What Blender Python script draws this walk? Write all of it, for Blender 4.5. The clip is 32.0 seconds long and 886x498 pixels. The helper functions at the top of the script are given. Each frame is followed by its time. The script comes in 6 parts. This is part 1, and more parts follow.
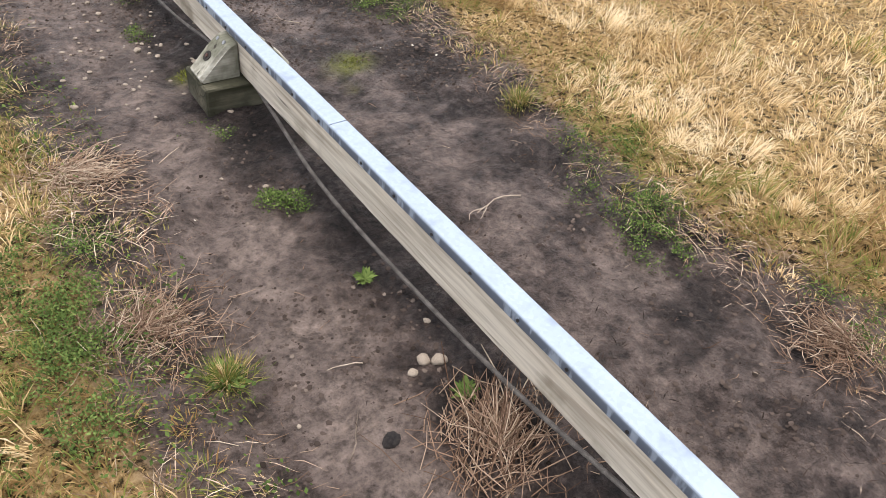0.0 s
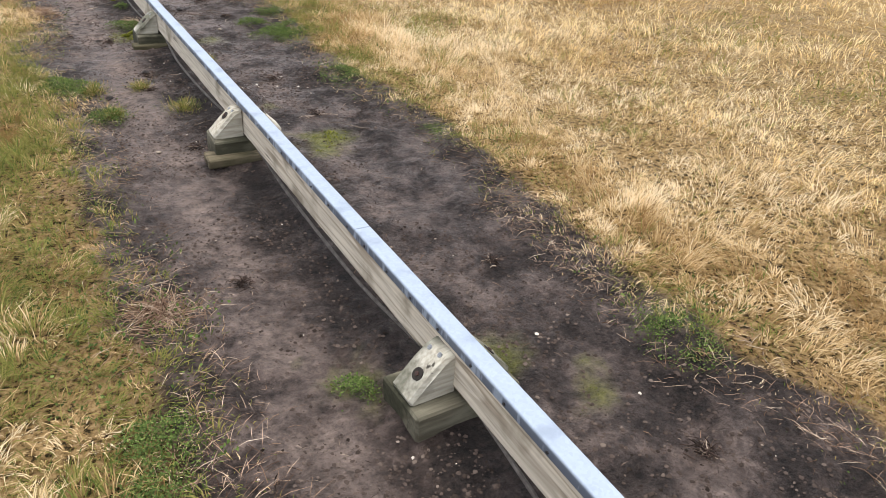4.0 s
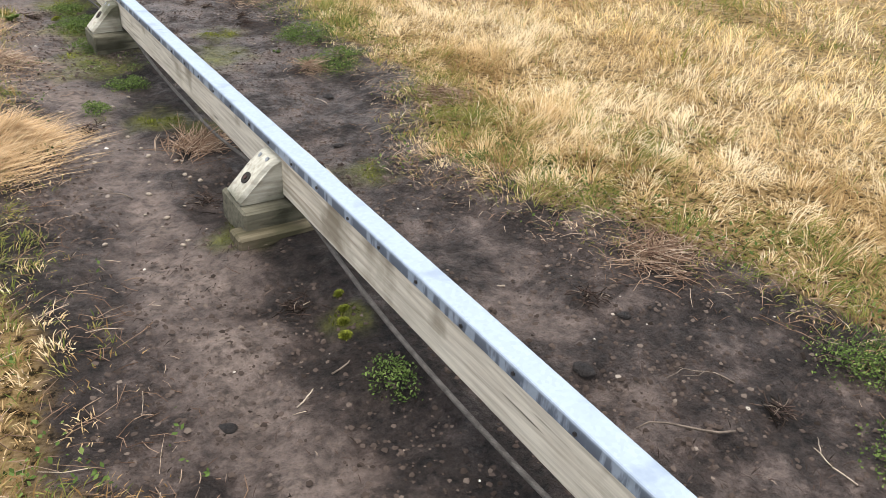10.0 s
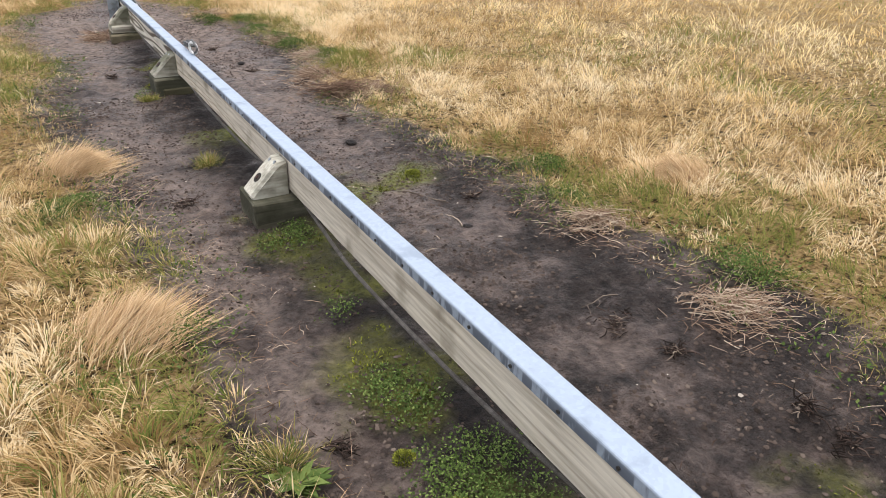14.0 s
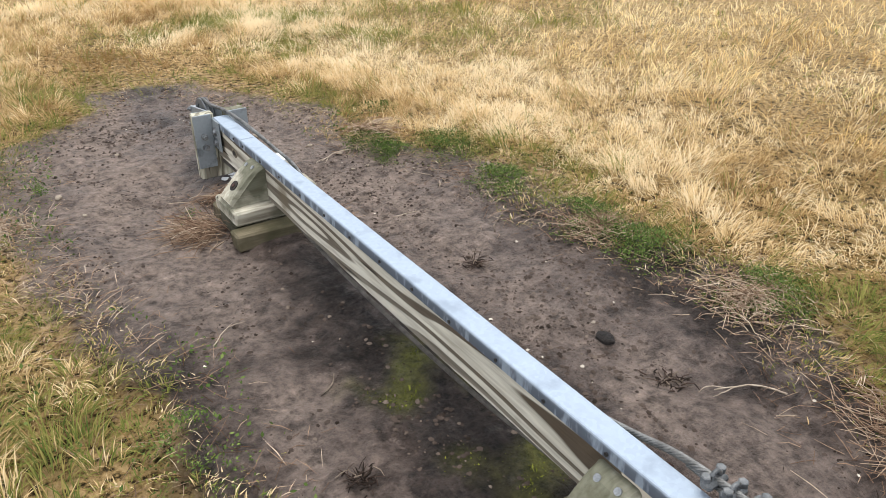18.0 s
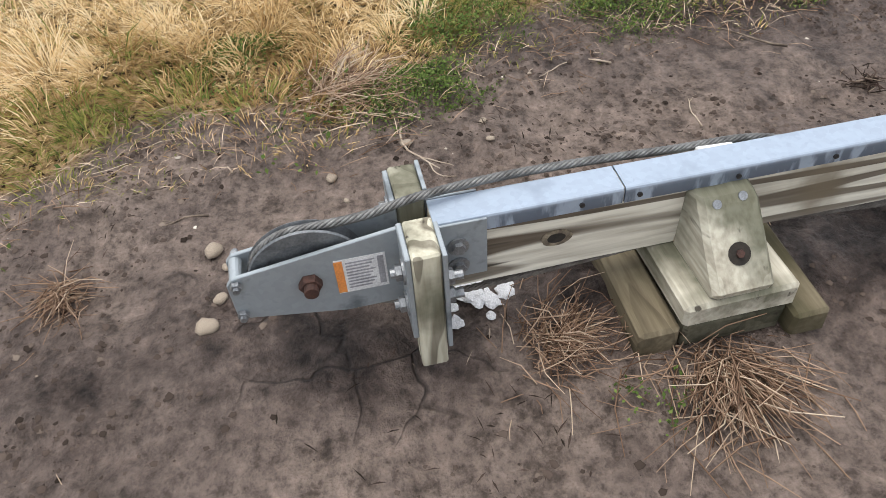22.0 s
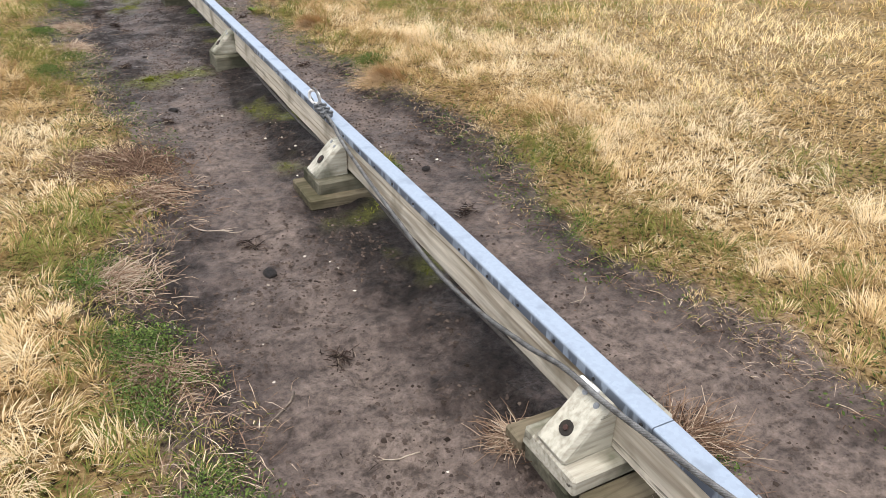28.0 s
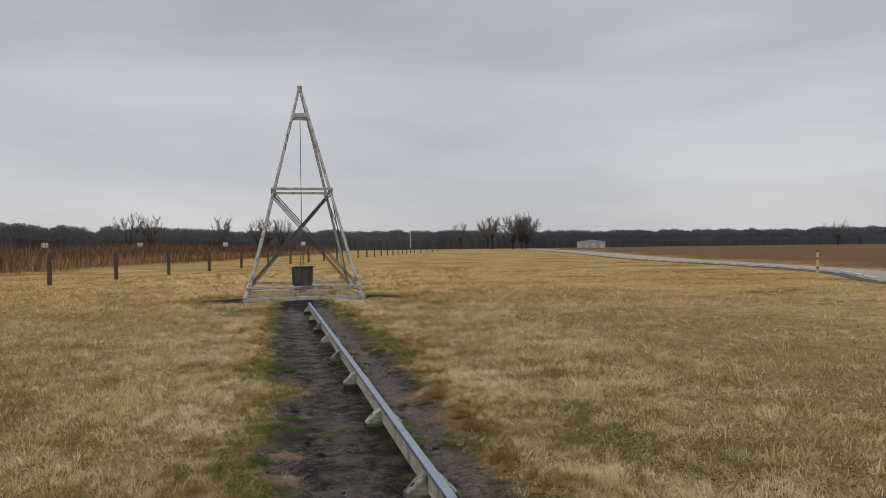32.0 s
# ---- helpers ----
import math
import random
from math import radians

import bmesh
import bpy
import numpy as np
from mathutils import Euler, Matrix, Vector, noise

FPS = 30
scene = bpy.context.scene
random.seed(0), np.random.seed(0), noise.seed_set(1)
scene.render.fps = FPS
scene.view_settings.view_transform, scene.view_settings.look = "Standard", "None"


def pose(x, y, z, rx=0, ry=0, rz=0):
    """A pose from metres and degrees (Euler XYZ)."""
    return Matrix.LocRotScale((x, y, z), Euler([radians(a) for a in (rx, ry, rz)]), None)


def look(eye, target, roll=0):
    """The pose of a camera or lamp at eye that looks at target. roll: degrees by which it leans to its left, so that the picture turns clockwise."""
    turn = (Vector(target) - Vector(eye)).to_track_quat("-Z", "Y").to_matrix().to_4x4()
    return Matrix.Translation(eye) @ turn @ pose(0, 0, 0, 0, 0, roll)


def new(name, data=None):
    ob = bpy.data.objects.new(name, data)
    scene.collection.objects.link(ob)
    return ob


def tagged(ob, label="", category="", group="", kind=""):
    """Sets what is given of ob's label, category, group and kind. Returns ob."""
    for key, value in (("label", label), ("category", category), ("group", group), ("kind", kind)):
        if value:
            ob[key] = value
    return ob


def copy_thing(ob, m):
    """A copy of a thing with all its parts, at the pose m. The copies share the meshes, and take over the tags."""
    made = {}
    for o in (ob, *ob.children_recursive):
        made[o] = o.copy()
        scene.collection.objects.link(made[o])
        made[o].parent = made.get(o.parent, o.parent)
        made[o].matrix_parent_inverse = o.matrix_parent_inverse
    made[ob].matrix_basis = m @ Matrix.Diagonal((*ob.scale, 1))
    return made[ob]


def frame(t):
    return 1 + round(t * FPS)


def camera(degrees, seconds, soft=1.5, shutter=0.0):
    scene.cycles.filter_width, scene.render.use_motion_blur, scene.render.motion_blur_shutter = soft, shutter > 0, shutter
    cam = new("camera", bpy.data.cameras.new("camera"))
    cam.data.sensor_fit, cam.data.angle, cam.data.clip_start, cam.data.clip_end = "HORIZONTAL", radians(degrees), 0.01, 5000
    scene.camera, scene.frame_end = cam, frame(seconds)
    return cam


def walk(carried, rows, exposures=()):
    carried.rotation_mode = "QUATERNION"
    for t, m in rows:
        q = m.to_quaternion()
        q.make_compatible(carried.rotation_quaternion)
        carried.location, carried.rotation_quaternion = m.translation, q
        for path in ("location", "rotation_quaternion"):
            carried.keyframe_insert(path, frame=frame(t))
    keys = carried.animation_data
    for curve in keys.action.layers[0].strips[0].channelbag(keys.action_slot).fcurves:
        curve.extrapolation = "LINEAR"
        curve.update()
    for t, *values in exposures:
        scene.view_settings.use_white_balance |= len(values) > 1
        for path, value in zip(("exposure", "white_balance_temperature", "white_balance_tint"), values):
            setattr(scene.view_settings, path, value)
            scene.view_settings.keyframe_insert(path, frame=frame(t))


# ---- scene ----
cam = camera(61.8, 32.0, soft=0.8)
PATH = [
    (0, (-0.7957, -5.7098, 1.2698), (0.1523, -4.5388, -0.0462), 6.2),
    (0.5, (-0.7935, -5.4255, 1.278), (0.1105, -4.1845, -0.004), 5.2),
    (1, (-0.7837, -5.0977, 1.2637), (0.0103, -3.7447, 0.0227), 3.9),
    (1.5, (-0.7875, -4.7565, 1.281), (-0.0685, -3.3075, 0.104), 2.1),
    (2, (-0.7867, -4.416, 1.2735), (0.0043, -2.965, 0.1465), 2.6),
    (2.5, (-0.807, -4.0343, 1.29), (0.016, -2.5613, 0.216), 3.1),
    (4.5, (-0.8175, -2.6258, 1.32), (0.1095, -1.1528, 0.335), 3.7),
    (5, (-0.8287, -2.16, 1.3125), (0.1273, -0.687, 0.3555), 2.6),
    (5.5, (-0.843, -1.6958, 1.3185), (0.07, -0.1658, 0.4095), 2.1),
    (6, (-0.861, -1.2578, 1.332), (0.017, 0.3082, 0.451), 2.4),
    (6.5, (-0.8745, -0.8347, 1.3147), (0.1055, 0.6543, 0.4077), 2.3),
    (7, (-0.8482, -0.432, 1.3058), (0.1148, 1.059, 0.3848), 2.3),
    (7.5, (-0.8415, -0.1072, 1.305), (0.1405, 1.3588, 0.364), 2.2),
    (8, (-0.8242, 0.2985, 1.2585), (0.2548, 1.6825, 0.2985), 1.5),
    (8.5, (-0.78, 0.6945, 1.206), (0.263, 2.0825, 0.214), 1.2),
    (9, (-0.7117, 1.1437, 1.14), (0.2713, 2.6057, 0.193), 0.6),
    (9.5, (-0.6998, 1.5555, 1.0657), (0.3302, 2.9505, 0.0697), 3.2),
    (10, (-0.684, 1.959, 1.02), (0.3, 3.363, -0.008), 3.9),
    (10.5, (-0.6615, 2.313, 1.0155), (0.2695, 3.656, -0.1385), 4.5),
    (11, (-0.7005, 2.6498, 1.0762), (0.3345, 3.8788, -0.1148), 5.1),
    (11.5, (-0.6743, 3.072, 1.05), (0.3257, 4.408, -0.052), 3.6),
    (12, (-0.6825, 3.462, 1.0575), (0.2455, 4.891, 0.0105), 3.0),
    (12.5, (-0.7238, 3.8685, 1.056), (0.2232, 5.3575, 0.114), 2.4),
    (13, (-0.7057, 4.2953, 1.0312), (0.2083, 5.8193, 0.1132), 2.7),
    (13.5, (-0.6825, 4.6837, 1.0237), (0.1745, 6.2387, 0.1017), 1.8),
    (14, (-0.6998, 5.0835, 1.0305), (0.1762, 6.6405, 0.1315), 0.8),
    (14.5, (-0.684, 5.568, 1.0433), (0.126, 7.155, 0.1353), 2.9),
    (16.5, (-0.693, 7.2937, 1.095), (0.195, 8.8267, 0.168), 0.4),
    (17, (-0.7057, 7.7565, 1.0995), (0.1463, 9.3205, 0.1885), -0.6),
    (17.5, (-0.711, 8.1982, 1.098), (0.121, 9.7252, 0.112), 0.1),
    (18, (-0.753, 8.6385, 1.089), (0.218, 10.1005, 0.131), 0.1),
    (18.5, (-0.7612, 9.078, 1.0613), (0.3278, 10.426, 0.0633), -0.7),
    (19, (-0.7575, 9.4455, 1.068), (0.4715, 10.5785, -0.03), 1.1),
    (19.5, (-0.8167, 9.8138, 1.0485), (0.6113, 10.5968, -0.1125), -1.7),
    (20, (-0.8355, 10.1513, 0.996), (0.6085, 10.8293, -0.21), -3.4),
    (20.5, (-0.8625, 10.4812, 0.987), (0.5935, 11.0042, -0.281), -1.4),
    (21, (-0.8722, 10.8023, 0.9667), (0.6228, 11.1153, -0.3243), -3.5),
    (21.5, (-0.8153, 11.1045, 0.9427), (0.5987, 11.1975, -0.4683), -4.4),
    (22, (-0.741, 11.3415, 0.9435), (0.614, 11.1105, -0.5085), -4.0),
    (22.5, (-0.6472, 11.58, 0.948), (0.5648, 10.999, -0.533), -2.4),
    (23, (-0.4808, 11.7345, 0.9532), (0.4742, 10.8835, -0.5838), -2.6),
    (23.5, (-0.3097, 11.8815, 0.936), (0.3063, 10.7305, -0.579), -0.9),
    (24, (-0.1185, 11.9287, 0.9278), (0.1565, 10.6117, -0.5532), 2.5),
    (24.5, (0.0818, 11.9205, 0.945), (-0.0552, 10.5735, -0.528), 3.9),
    (26.5, (0.7492, 11.7675, 1.0958), (-0.3178, 10.6175, -0.1442), 0.1),
    (27, (0.8025, 11.7532, 1.143), (-0.2055, 10.4892, -0.034), 0.9),
    (27.5, (0.837, 11.733, 1.1775), (-0.102, 10.356, 0.0735), 1.7),
    (28, (0.873, 11.7067, 1.215), (0.078, 10.1627, 0.224), 1.3),
    (28.5, (0.891, 11.7045, 1.26), (0.209, 10.0355, 0.394), 1.3),
    (29, (0.9038, 11.6985, 1.2885), (0.3208, 9.9385, 0.5385), 0.4),
    (29.5, (0.9038, 11.7045, 1.3237), (0.3958, 9.8755, 0.6947), 0.0),
    (30, (0.9075, 11.7067, 1.3582), (0.4505, 9.8337, 0.8232), 0.1),
    (30.5, (0.8955, 11.6783, 1.4002), (0.4455, 9.7693, 1.0092), 0.3),
    (31, (0.8902, 11.67, 1.4445), (0.4362, 9.738, 1.1935), 0.2),
    (31.5, (0.903, 11.6677, 1.503), (0.446, 9.7247, 1.38), -0.5),
    (32, (0.9038, 11.6625, 1.53), (0.4468, 9.7145, 1.522), -0.8),
]

# ---- exposure, world and sun ----
EXPOSURES = [(0.0, 1.32, 6500, 13.0), (2.0, 1.3, 6500, 12.5), (6.0, 1.12, 6500, 12.0), (7.5, 1.14, 6500, 11.0), (9.0, 1.34, 6500, 9.0), (11.0, 1.3, 6500, 11.0), (12.5, 1.18, 6500, 12.8), (14.5, 1.12, 6500, 12.0), (17.0, 1.18, 6500, 10.0), (19.0, 1.05, 6500, 7.0), (20.0, 0.95, 6500, 8.8), (22.0, 1.05, 6500, 9.5), (24.0, 1.15, 6500, 7.5), (26.5, 1.0, 6500, 9.5), (28.0, 1.15, 6500, 11.0), (29.5, 0.81, 6500, 11.2), (30.5, 0.4, 6500, 11.3), (31.2, -0.15, 6500, 11.4), (32.0, -0.37, 6500, 11.5)]
walk(cam, [(t, look(eye, target, roll)) for t, eye, target, roll in PATH], EXPOSURES)

world = bpy.data.worlds.new("overcast")
scene.world = world
world.use_nodes = True
wn, wl = world.node_tree.nodes, world.node_tree.links
wn.clear()
w_out = wn.new("ShaderNodeOutputWorld")
w_add = wn.new("ShaderNodeAddShader")
w_sky = wn.new("ShaderNodeTexSky")
w_sky.sky_type = "NISHITA"
w_sky.sun_disc = False
w_sky.sun_elevation = radians(76)
w_sky.sun_rotation = radians(225)
w_bg1 = wn.new("ShaderNodeBackground")
w_bg1.inputs["Strength"].default_value = 0.02
wl.new(w_sky.outputs[0], w_bg1.inputs[0])
w_tc = wn.new("ShaderNodeTexCoord")
w_map = wn.new("ShaderNodeMapping")
w_map.inputs["Scale"].default_value = (1.2, 1.2, 5.0)
w_noise = wn.new("ShaderNodeTexNoise")
w_noise.inputs["Scale"].default_value = 1.6
w_noise.inputs["Detail"].default_value = 5.0
w_noise.inputs["Roughness"].default_value = 0.5
w_ramp = wn.new("ShaderNodeValToRGB")
w_ramp.color_ramp.elements[0].position = 0.36
w_ramp.color_ramp.elements[0].color = (0.58, 0.595, 0.635, 1)
w_ramp.color_ramp.elements[1].position = 0.64
w_ramp.color_ramp.elements[1].color = (0.75, 0.76, 0.785, 1)
w_bg2 = wn.new("ShaderNodeBackground")
w_bg2.inputs["Strength"].default_value = 0.81
wl.new(w_tc.outputs["Generated"], w_map.inputs[0])
wl.new(w_map.outputs[0], w_noise.inputs["Vector"])
wl.new(w_noise.outputs["Fac"], w_ramp.inputs[0])
w_sep = wn.new("ShaderNodeSeparateXYZ")
wl.new(w_tc.outputs["Generated"], w_sep.inputs[0])
w_low = wn.new("ShaderNodeValToRGB")
w_low.color_ramp.elements[0].position = 0.0
w_low.color_ramp.elements[0].color = (1.2, 1.19, 1.18, 1)
w_low.color_ramp.elements[1].position = 0.3
w_low.color_ramp.elements[1].color = (1, 1, 1, 1)
wl.new(w_sep.outputs[2], w_low.inputs[0])
w_mul = wn.new("ShaderNodeMix")
w_mul.data_type, w_mul.blend_type = "RGBA", "MULTIPLY"
w_mul.inputs[0].default_value = 1.0
wl.new(w_ramp.outputs[0], w_mul.inputs[6])
wl.new(w_low.outputs[0], w_mul.inputs[7])
wl.new(w_mul.outputs[2], w_bg2.inputs[0])
wl.new(w_bg1.outputs[0], w_add.inputs[0])
wl.new(w_bg2.outputs[0], w_add.inputs[1])
wl.new(w_add.outputs[0], w_out.inputs[0])

sun = new("sun", bpy.data.lights.new("sun", "SUN"))
sun.data.energy = 1.5
sun.data.angle = radians(45)
sun.data.color = (1.0, 0.96, 0.9)
sun.matrix_world = look((0, 0, 20), (-3.5, -3.5, 0))

# ---- materials ----


def ramp_node(nt, stops):
    r = nt.nodes.new("ShaderNodeValToRGB")
    els = r.color_ramp.elements
    while len(els) < len(stops):
        els.new(0.5)
    for el, (p, c) in zip(els, stops):
        el.position, el.color = p, (*c, 1)
    return r


def base_mat(name, rough=0.8, metal=0.0):
    m = bpy.data.materials.new(name)
    m.use_nodes = True
    nt = m.node_tree
    b = nt.nodes["Principled BSDF"]
    b.inputs["Roughness"].default_value = rough
    b.inputs["Metallic"].default_value = metal
    return m, nt, b


def noise_node(nt, scale, detail=4, stretch=(1, 1, 1), rough=0.55, coord="Object", distortion=0.0):
    tc = nt.nodes.new("ShaderNodeTexCoord")
    mp = nt.nodes.new("ShaderNodeMapping")
    mp.inputs["Scale"].default_value = stretch
    n = nt.nodes.new("ShaderNodeTexNoise")
    n.inputs["Scale"].default_value = scale
    n.inputs["Detail"].default_value = detail
    n.inputs["Roughness"].default_value = rough
    n.inputs["Distortion"].default_value = distortion
    nt.links.new(tc.outputs[coord], mp.inputs[0])
    nt.links.new(mp.outputs[0], n.inputs["Vector"])
    return n


def bump_node(nt, b, height, strength, dist):
    bm = nt.nodes.new("ShaderNodeBump")
    bm.inputs["Strength"].default_value = strength
    bm.inputs["Distance"].default_value = dist
    nt.links.new(height, bm.inputs["Height"])
    nt.links.new(bm.outputs[0], b.inputs["Normal"])
    return bm


def mix_color(nt, fac, a, c, mode="MIX"):
    mx = nt.nodes.new("ShaderNodeMix")
    mx.data_type, mx.blend_type = "RGBA", mode
    for sock, v in ((mx.inputs[0], fac), (mx.inputs[6], a), (mx.inputs[7], c)):
        if isinstance(v, bpy.types.NodeSocket):
            nt.links.new(v, sock)
        elif isinstance(v, (int, float)):
            sock.default_value = v
        else:
            sock.default_value = (*v, 1)
    return mx.outputs[2]


def simple_mat(name, dark, light, scale=8, rough=0.8, metal=0.0, bump=0.3, dist=0.004, stretch=(1, 1, 1), spread=(0.3, 0.7)):
    m, nt, b = base_mat(name, rough, metal)
    n = noise_node(nt, scale, 5, stretch)
    r = ramp_node(nt, [(spread[0], dark), (spread[1], light)])
    nt.links.new(n.outputs["Fac"], r.inputs[0])
    fine = noise_node(nt, scale * 9, 3, stretch)
    r2 = ramp_node(nt, [(0.3, (0.72, 0.72, 0.72)), (0.7, (1.1, 1.1, 1.1))])
    nt.links.new(fine.outputs["Fac"], r2.inputs[0])
    nt.links.new(mix_color(nt, 1.0, r.outputs[0], r2.outputs[0], "MULTIPLY"), b.inputs["Base Color"])
    if bump:
        bump_node(nt, b, fine.outputs["Fac"], bump, dist)
    return m


def wood_mat(name, pale, dark, axis, bands=9.0, stain=(0.12, 0.1, 0.05), stain_at=0.62, ring=0.5, figure=7.0, bleach=(0.47, 0.43, 0.36), soft=2.0, wash=1.0, along=0.11, full=0.84, lines=0.0):
    """Weathered pine: pale early wood, darker bands that follow the grain, stains and small checks."""
    m, nt, b = base_mat(name, 0.85)
    b.inputs["Specular IOR Level"].default_value = 0.2
    stretch = [1.0, 1.0, 1.0]
    stretch[axis] = along
    tc = nt.nodes.new("ShaderNodeTexCoord")
    info = nt.nodes.new("ShaderNodeObjectInfo")
    off = nt.nodes.new("ShaderNodeVectorMath")
    off.operation = "MULTIPLY_ADD"
    off.inputs[1].default_value = (7.0, 31.0, 5.0)
    nt.links.new(info.outputs["Random"], off.inputs[0])
    nt.links.new(tc.outputs["Object"], off.inputs[2])
    mp = nt.nodes.new("ShaderNodeMapping")
    mp.inputs["Scale"].default_value = stretch
    nt.links.new(off.outputs[0], mp.inputs[0])
    warp = nt.nodes.new("ShaderNodeTexNoise")
    warp.inputs["Scale"].default_value = figure
    warp.inputs["Detail"].default_value = soft
    nt.links.new(mp.outputs[0], warp.inputs["Vector"])
    mul = nt.nodes.new("ShaderNodeMath")
    mul.operation = "MULTIPLY"
    mul.inputs[1].default_value = bands
    nt.links.new(warp.outputs["Fac"], mul.inputs[0])
    sep = nt.nodes.new("ShaderNodeSeparateXYZ")
    nt.links.new(off.outputs[0], sep.inputs[0])
    rise = nt.nodes.new("ShaderNodeMath")
    rise.operation = "MULTIPLY_ADD"
    rise.inputs[1].default_value = lines
    nt.links.new(sep.outputs[2], rise.inputs[0])
    nt.links.new(mul.outputs[0], rise.inputs[2])
    fr = nt.nodes.new("ShaderNodeMath")
    fr.operation = "FRACT"
    nt.links.new(rise.outputs[0], fr.inputs[0])
    r = ramp_node(nt, [(0.0, pale), (ring, pale), (full, dark), (0.93, dark), (0.97, pale)])
    nt.links.new(fr.outputs[0], r.inputs[0])
    weather = nt.nodes.new("ShaderNodeTexNoise")
    weather.inputs["Scale"].default_value = 4.0
    weather.inputs["Detail"].default_value = 6.0
    nt.links.new(mp.outputs[0], weather.inputs["Vector"])
    r1 = ramp_node(nt, [(0.38, (0, 0, 0)), (0.62, (wash, wash, wash))])
    nt.links.new(weather.outputs["Fac"], r1.inputs[0])
    bleached = mix_color(nt, r1.outputs[0], r.outputs[0], tuple(0.5 * p + 0.5 * q for p, q in zip(pale, bleach)))
    fibres = nt.nodes.new("ShaderNodeTexNoise")
    fibres.inputs["Scale"].default_value = 90.0
    fibres.inputs["Detail"].default_value = 4.0
    nt.links.new(mp.outputs[0], fibres.inputs["Vector"])
    r2 = ramp_node(nt, [(0.3, (0.66, 0.64, 0.62)), (0.62, (1.05, 1.05, 1.05))])
    nt.links.new(fibres.outputs["Fac"], r2.inputs[0])
    col = mix_color(nt, 1.0, bleached, r2.outputs[0], "MULTIPLY")
    blot = nt.nodes.new("ShaderNodeTexNoise")
    blot.inputs["Scale"].default_value = 5.5
    blot.inputs["Detail"].default_value = 5.0
    nt.links.new(off.outputs[0], blot.inputs["Vector"])
    r3 = ramp_node(nt, [(stain_at - 0.07, (0, 0, 0)), (stain_at + 0.07, (0.75, 0.75, 0.75))])
    nt.links.new(blot.outputs["Fac"], r3.inputs[0])
    col = mix_color(nt, r3.outputs[0], col, stain)
    checks = nt.nodes.new("ShaderNodeTexNoise")
    checks.inputs["Scale"].default_value = 38.0
    checks.inputs["Detail"].default_value = 3.0
    nt.links.new(mp.outputs[0], checks.inputs["Vector"])
    r4 = ramp_node(nt, [(0.27, (0.9, 0.9, 0.9)), (0.33, (0, 0, 0))])
    nt.links.new(checks.outputs["Fac"], r4.inputs[0])
    col = mix_color(nt, r4.outputs[0], col, (0.03, 0.024, 0.018))
    nt.links.new(col, b.inputs["Base Color"])
    bump_node(nt, b, fibres.outputs["Fac"], 0.7, 0.003)
    return m


def zinc_mat(name, base=(0.5, 0.53, 0.56), stain=(0.2, 0.215, 0.24), stain_at=0.6, metal=0.55, scale=24, drips=False, gloss=(0.36, 0.6)):
    m, nt, b = base_mat(name, 0.42, metal)
    v = nt.nodes.new("ShaderNodeTexVoronoi")
    v.inputs["Scale"].default_value = 120
    tc = nt.nodes.new("ShaderNodeTexCoord")
    nt.links.new(tc.outputs["Object"], v.inputs["Vector"])
    r = ramp_node(nt, [(0.0, tuple(0.93 * c for c in base)), (1.0, tuple(min(1, 1.06 * c) for c in base))])
    nt.links.new(v.outputs["Color"], r.inputs[0])
    n = noise_node(nt, scale, 5)
    r1 = ramp_node(nt, [(stain_at - 0.04, (0, 0, 0)), (stain_at + 0.05, (0.8, 0.8, 0.8))])
    nt.links.new(n.outputs["Fac"], r1.inputs[0])
    zc = mix_color(nt, r1.outputs[0], r.outputs[0], stain)
    if drips:
        d = noise_node(nt, 30, 4, (1, 1, 0.25))
        rd = ramp_node(nt, [(0.42, (0, 0, 0)), (0.5, (0.92, 0.92, 0.92))])
        nt.links.new(d.outputs["Fac"], rd.inputs[0])
        sep = nt.nodes.new("ShaderNodeSeparateXYZ")
        nt.links.new(tc.outputs["Object"], sep.inputs[0])
        rz = ramp_node(nt, [(0.2, (1, 1, 1)), (0.221, (0.8, 0.8, 0.8)), (0.2265, (0, 0, 0))])
        nt.links.new(sep.outputs[2], rz.inputs[0])
        zc = mix_color(nt, mix_color(nt, 1.0, rd.outputs[0], rz.outputs[0], "MULTIPLY"), zc, (0.075, 0.09, 0.12))
    nt.links.new(zc, b.inputs["Base Color"])
    r2 = ramp_node(nt, [(0.3, (gloss[0],) * 3), (0.7, (gloss[1],) * 3)])
    nt.links.new(n.outputs["Fac"], r2.inputs[0])
    nt.links.new(r2.outputs[0], b.inputs["Roughness"])
    bump_node(nt, b, n.outputs["Fac"], 0.12, 0.003)
    return m


def tint_mat(name, stops, rough=0.9, translucent=0.0, spec=0.06):
    """Blades and leaves: colour along a ramp by each one's own tint."""
    m, nt, b = base_mat(name, rough)
    at = nt.nodes.new("ShaderNodeAttribute")
    at.attribute_name = "tint"
    r = ramp_node(nt, stops)
    nt.links.new(at.outputs["Fac"], r.inputs[0])
    nt.links.new(r.outputs[0], b.inputs["Base Color"])
    b.inputs["Specular IOR Level"].default_value = spec
    if translucent:
        tr = nt.nodes.new("ShaderNodeBsdfTranslucent")
        nt.links.new(r.outputs[0], tr.inputs["Color"])
        mx = nt.nodes.new("ShaderNodeMixShader")
        mx.inputs[0].default_value = translucent
        nt.links.new(b.outputs[0], mx.inputs[1])
        nt.links.new(tr.outputs[0], mx.inputs[2])
        nt.links.new(mx.outputs[0], nt.nodes["Material Output"].inputs["Surface"])
    return m


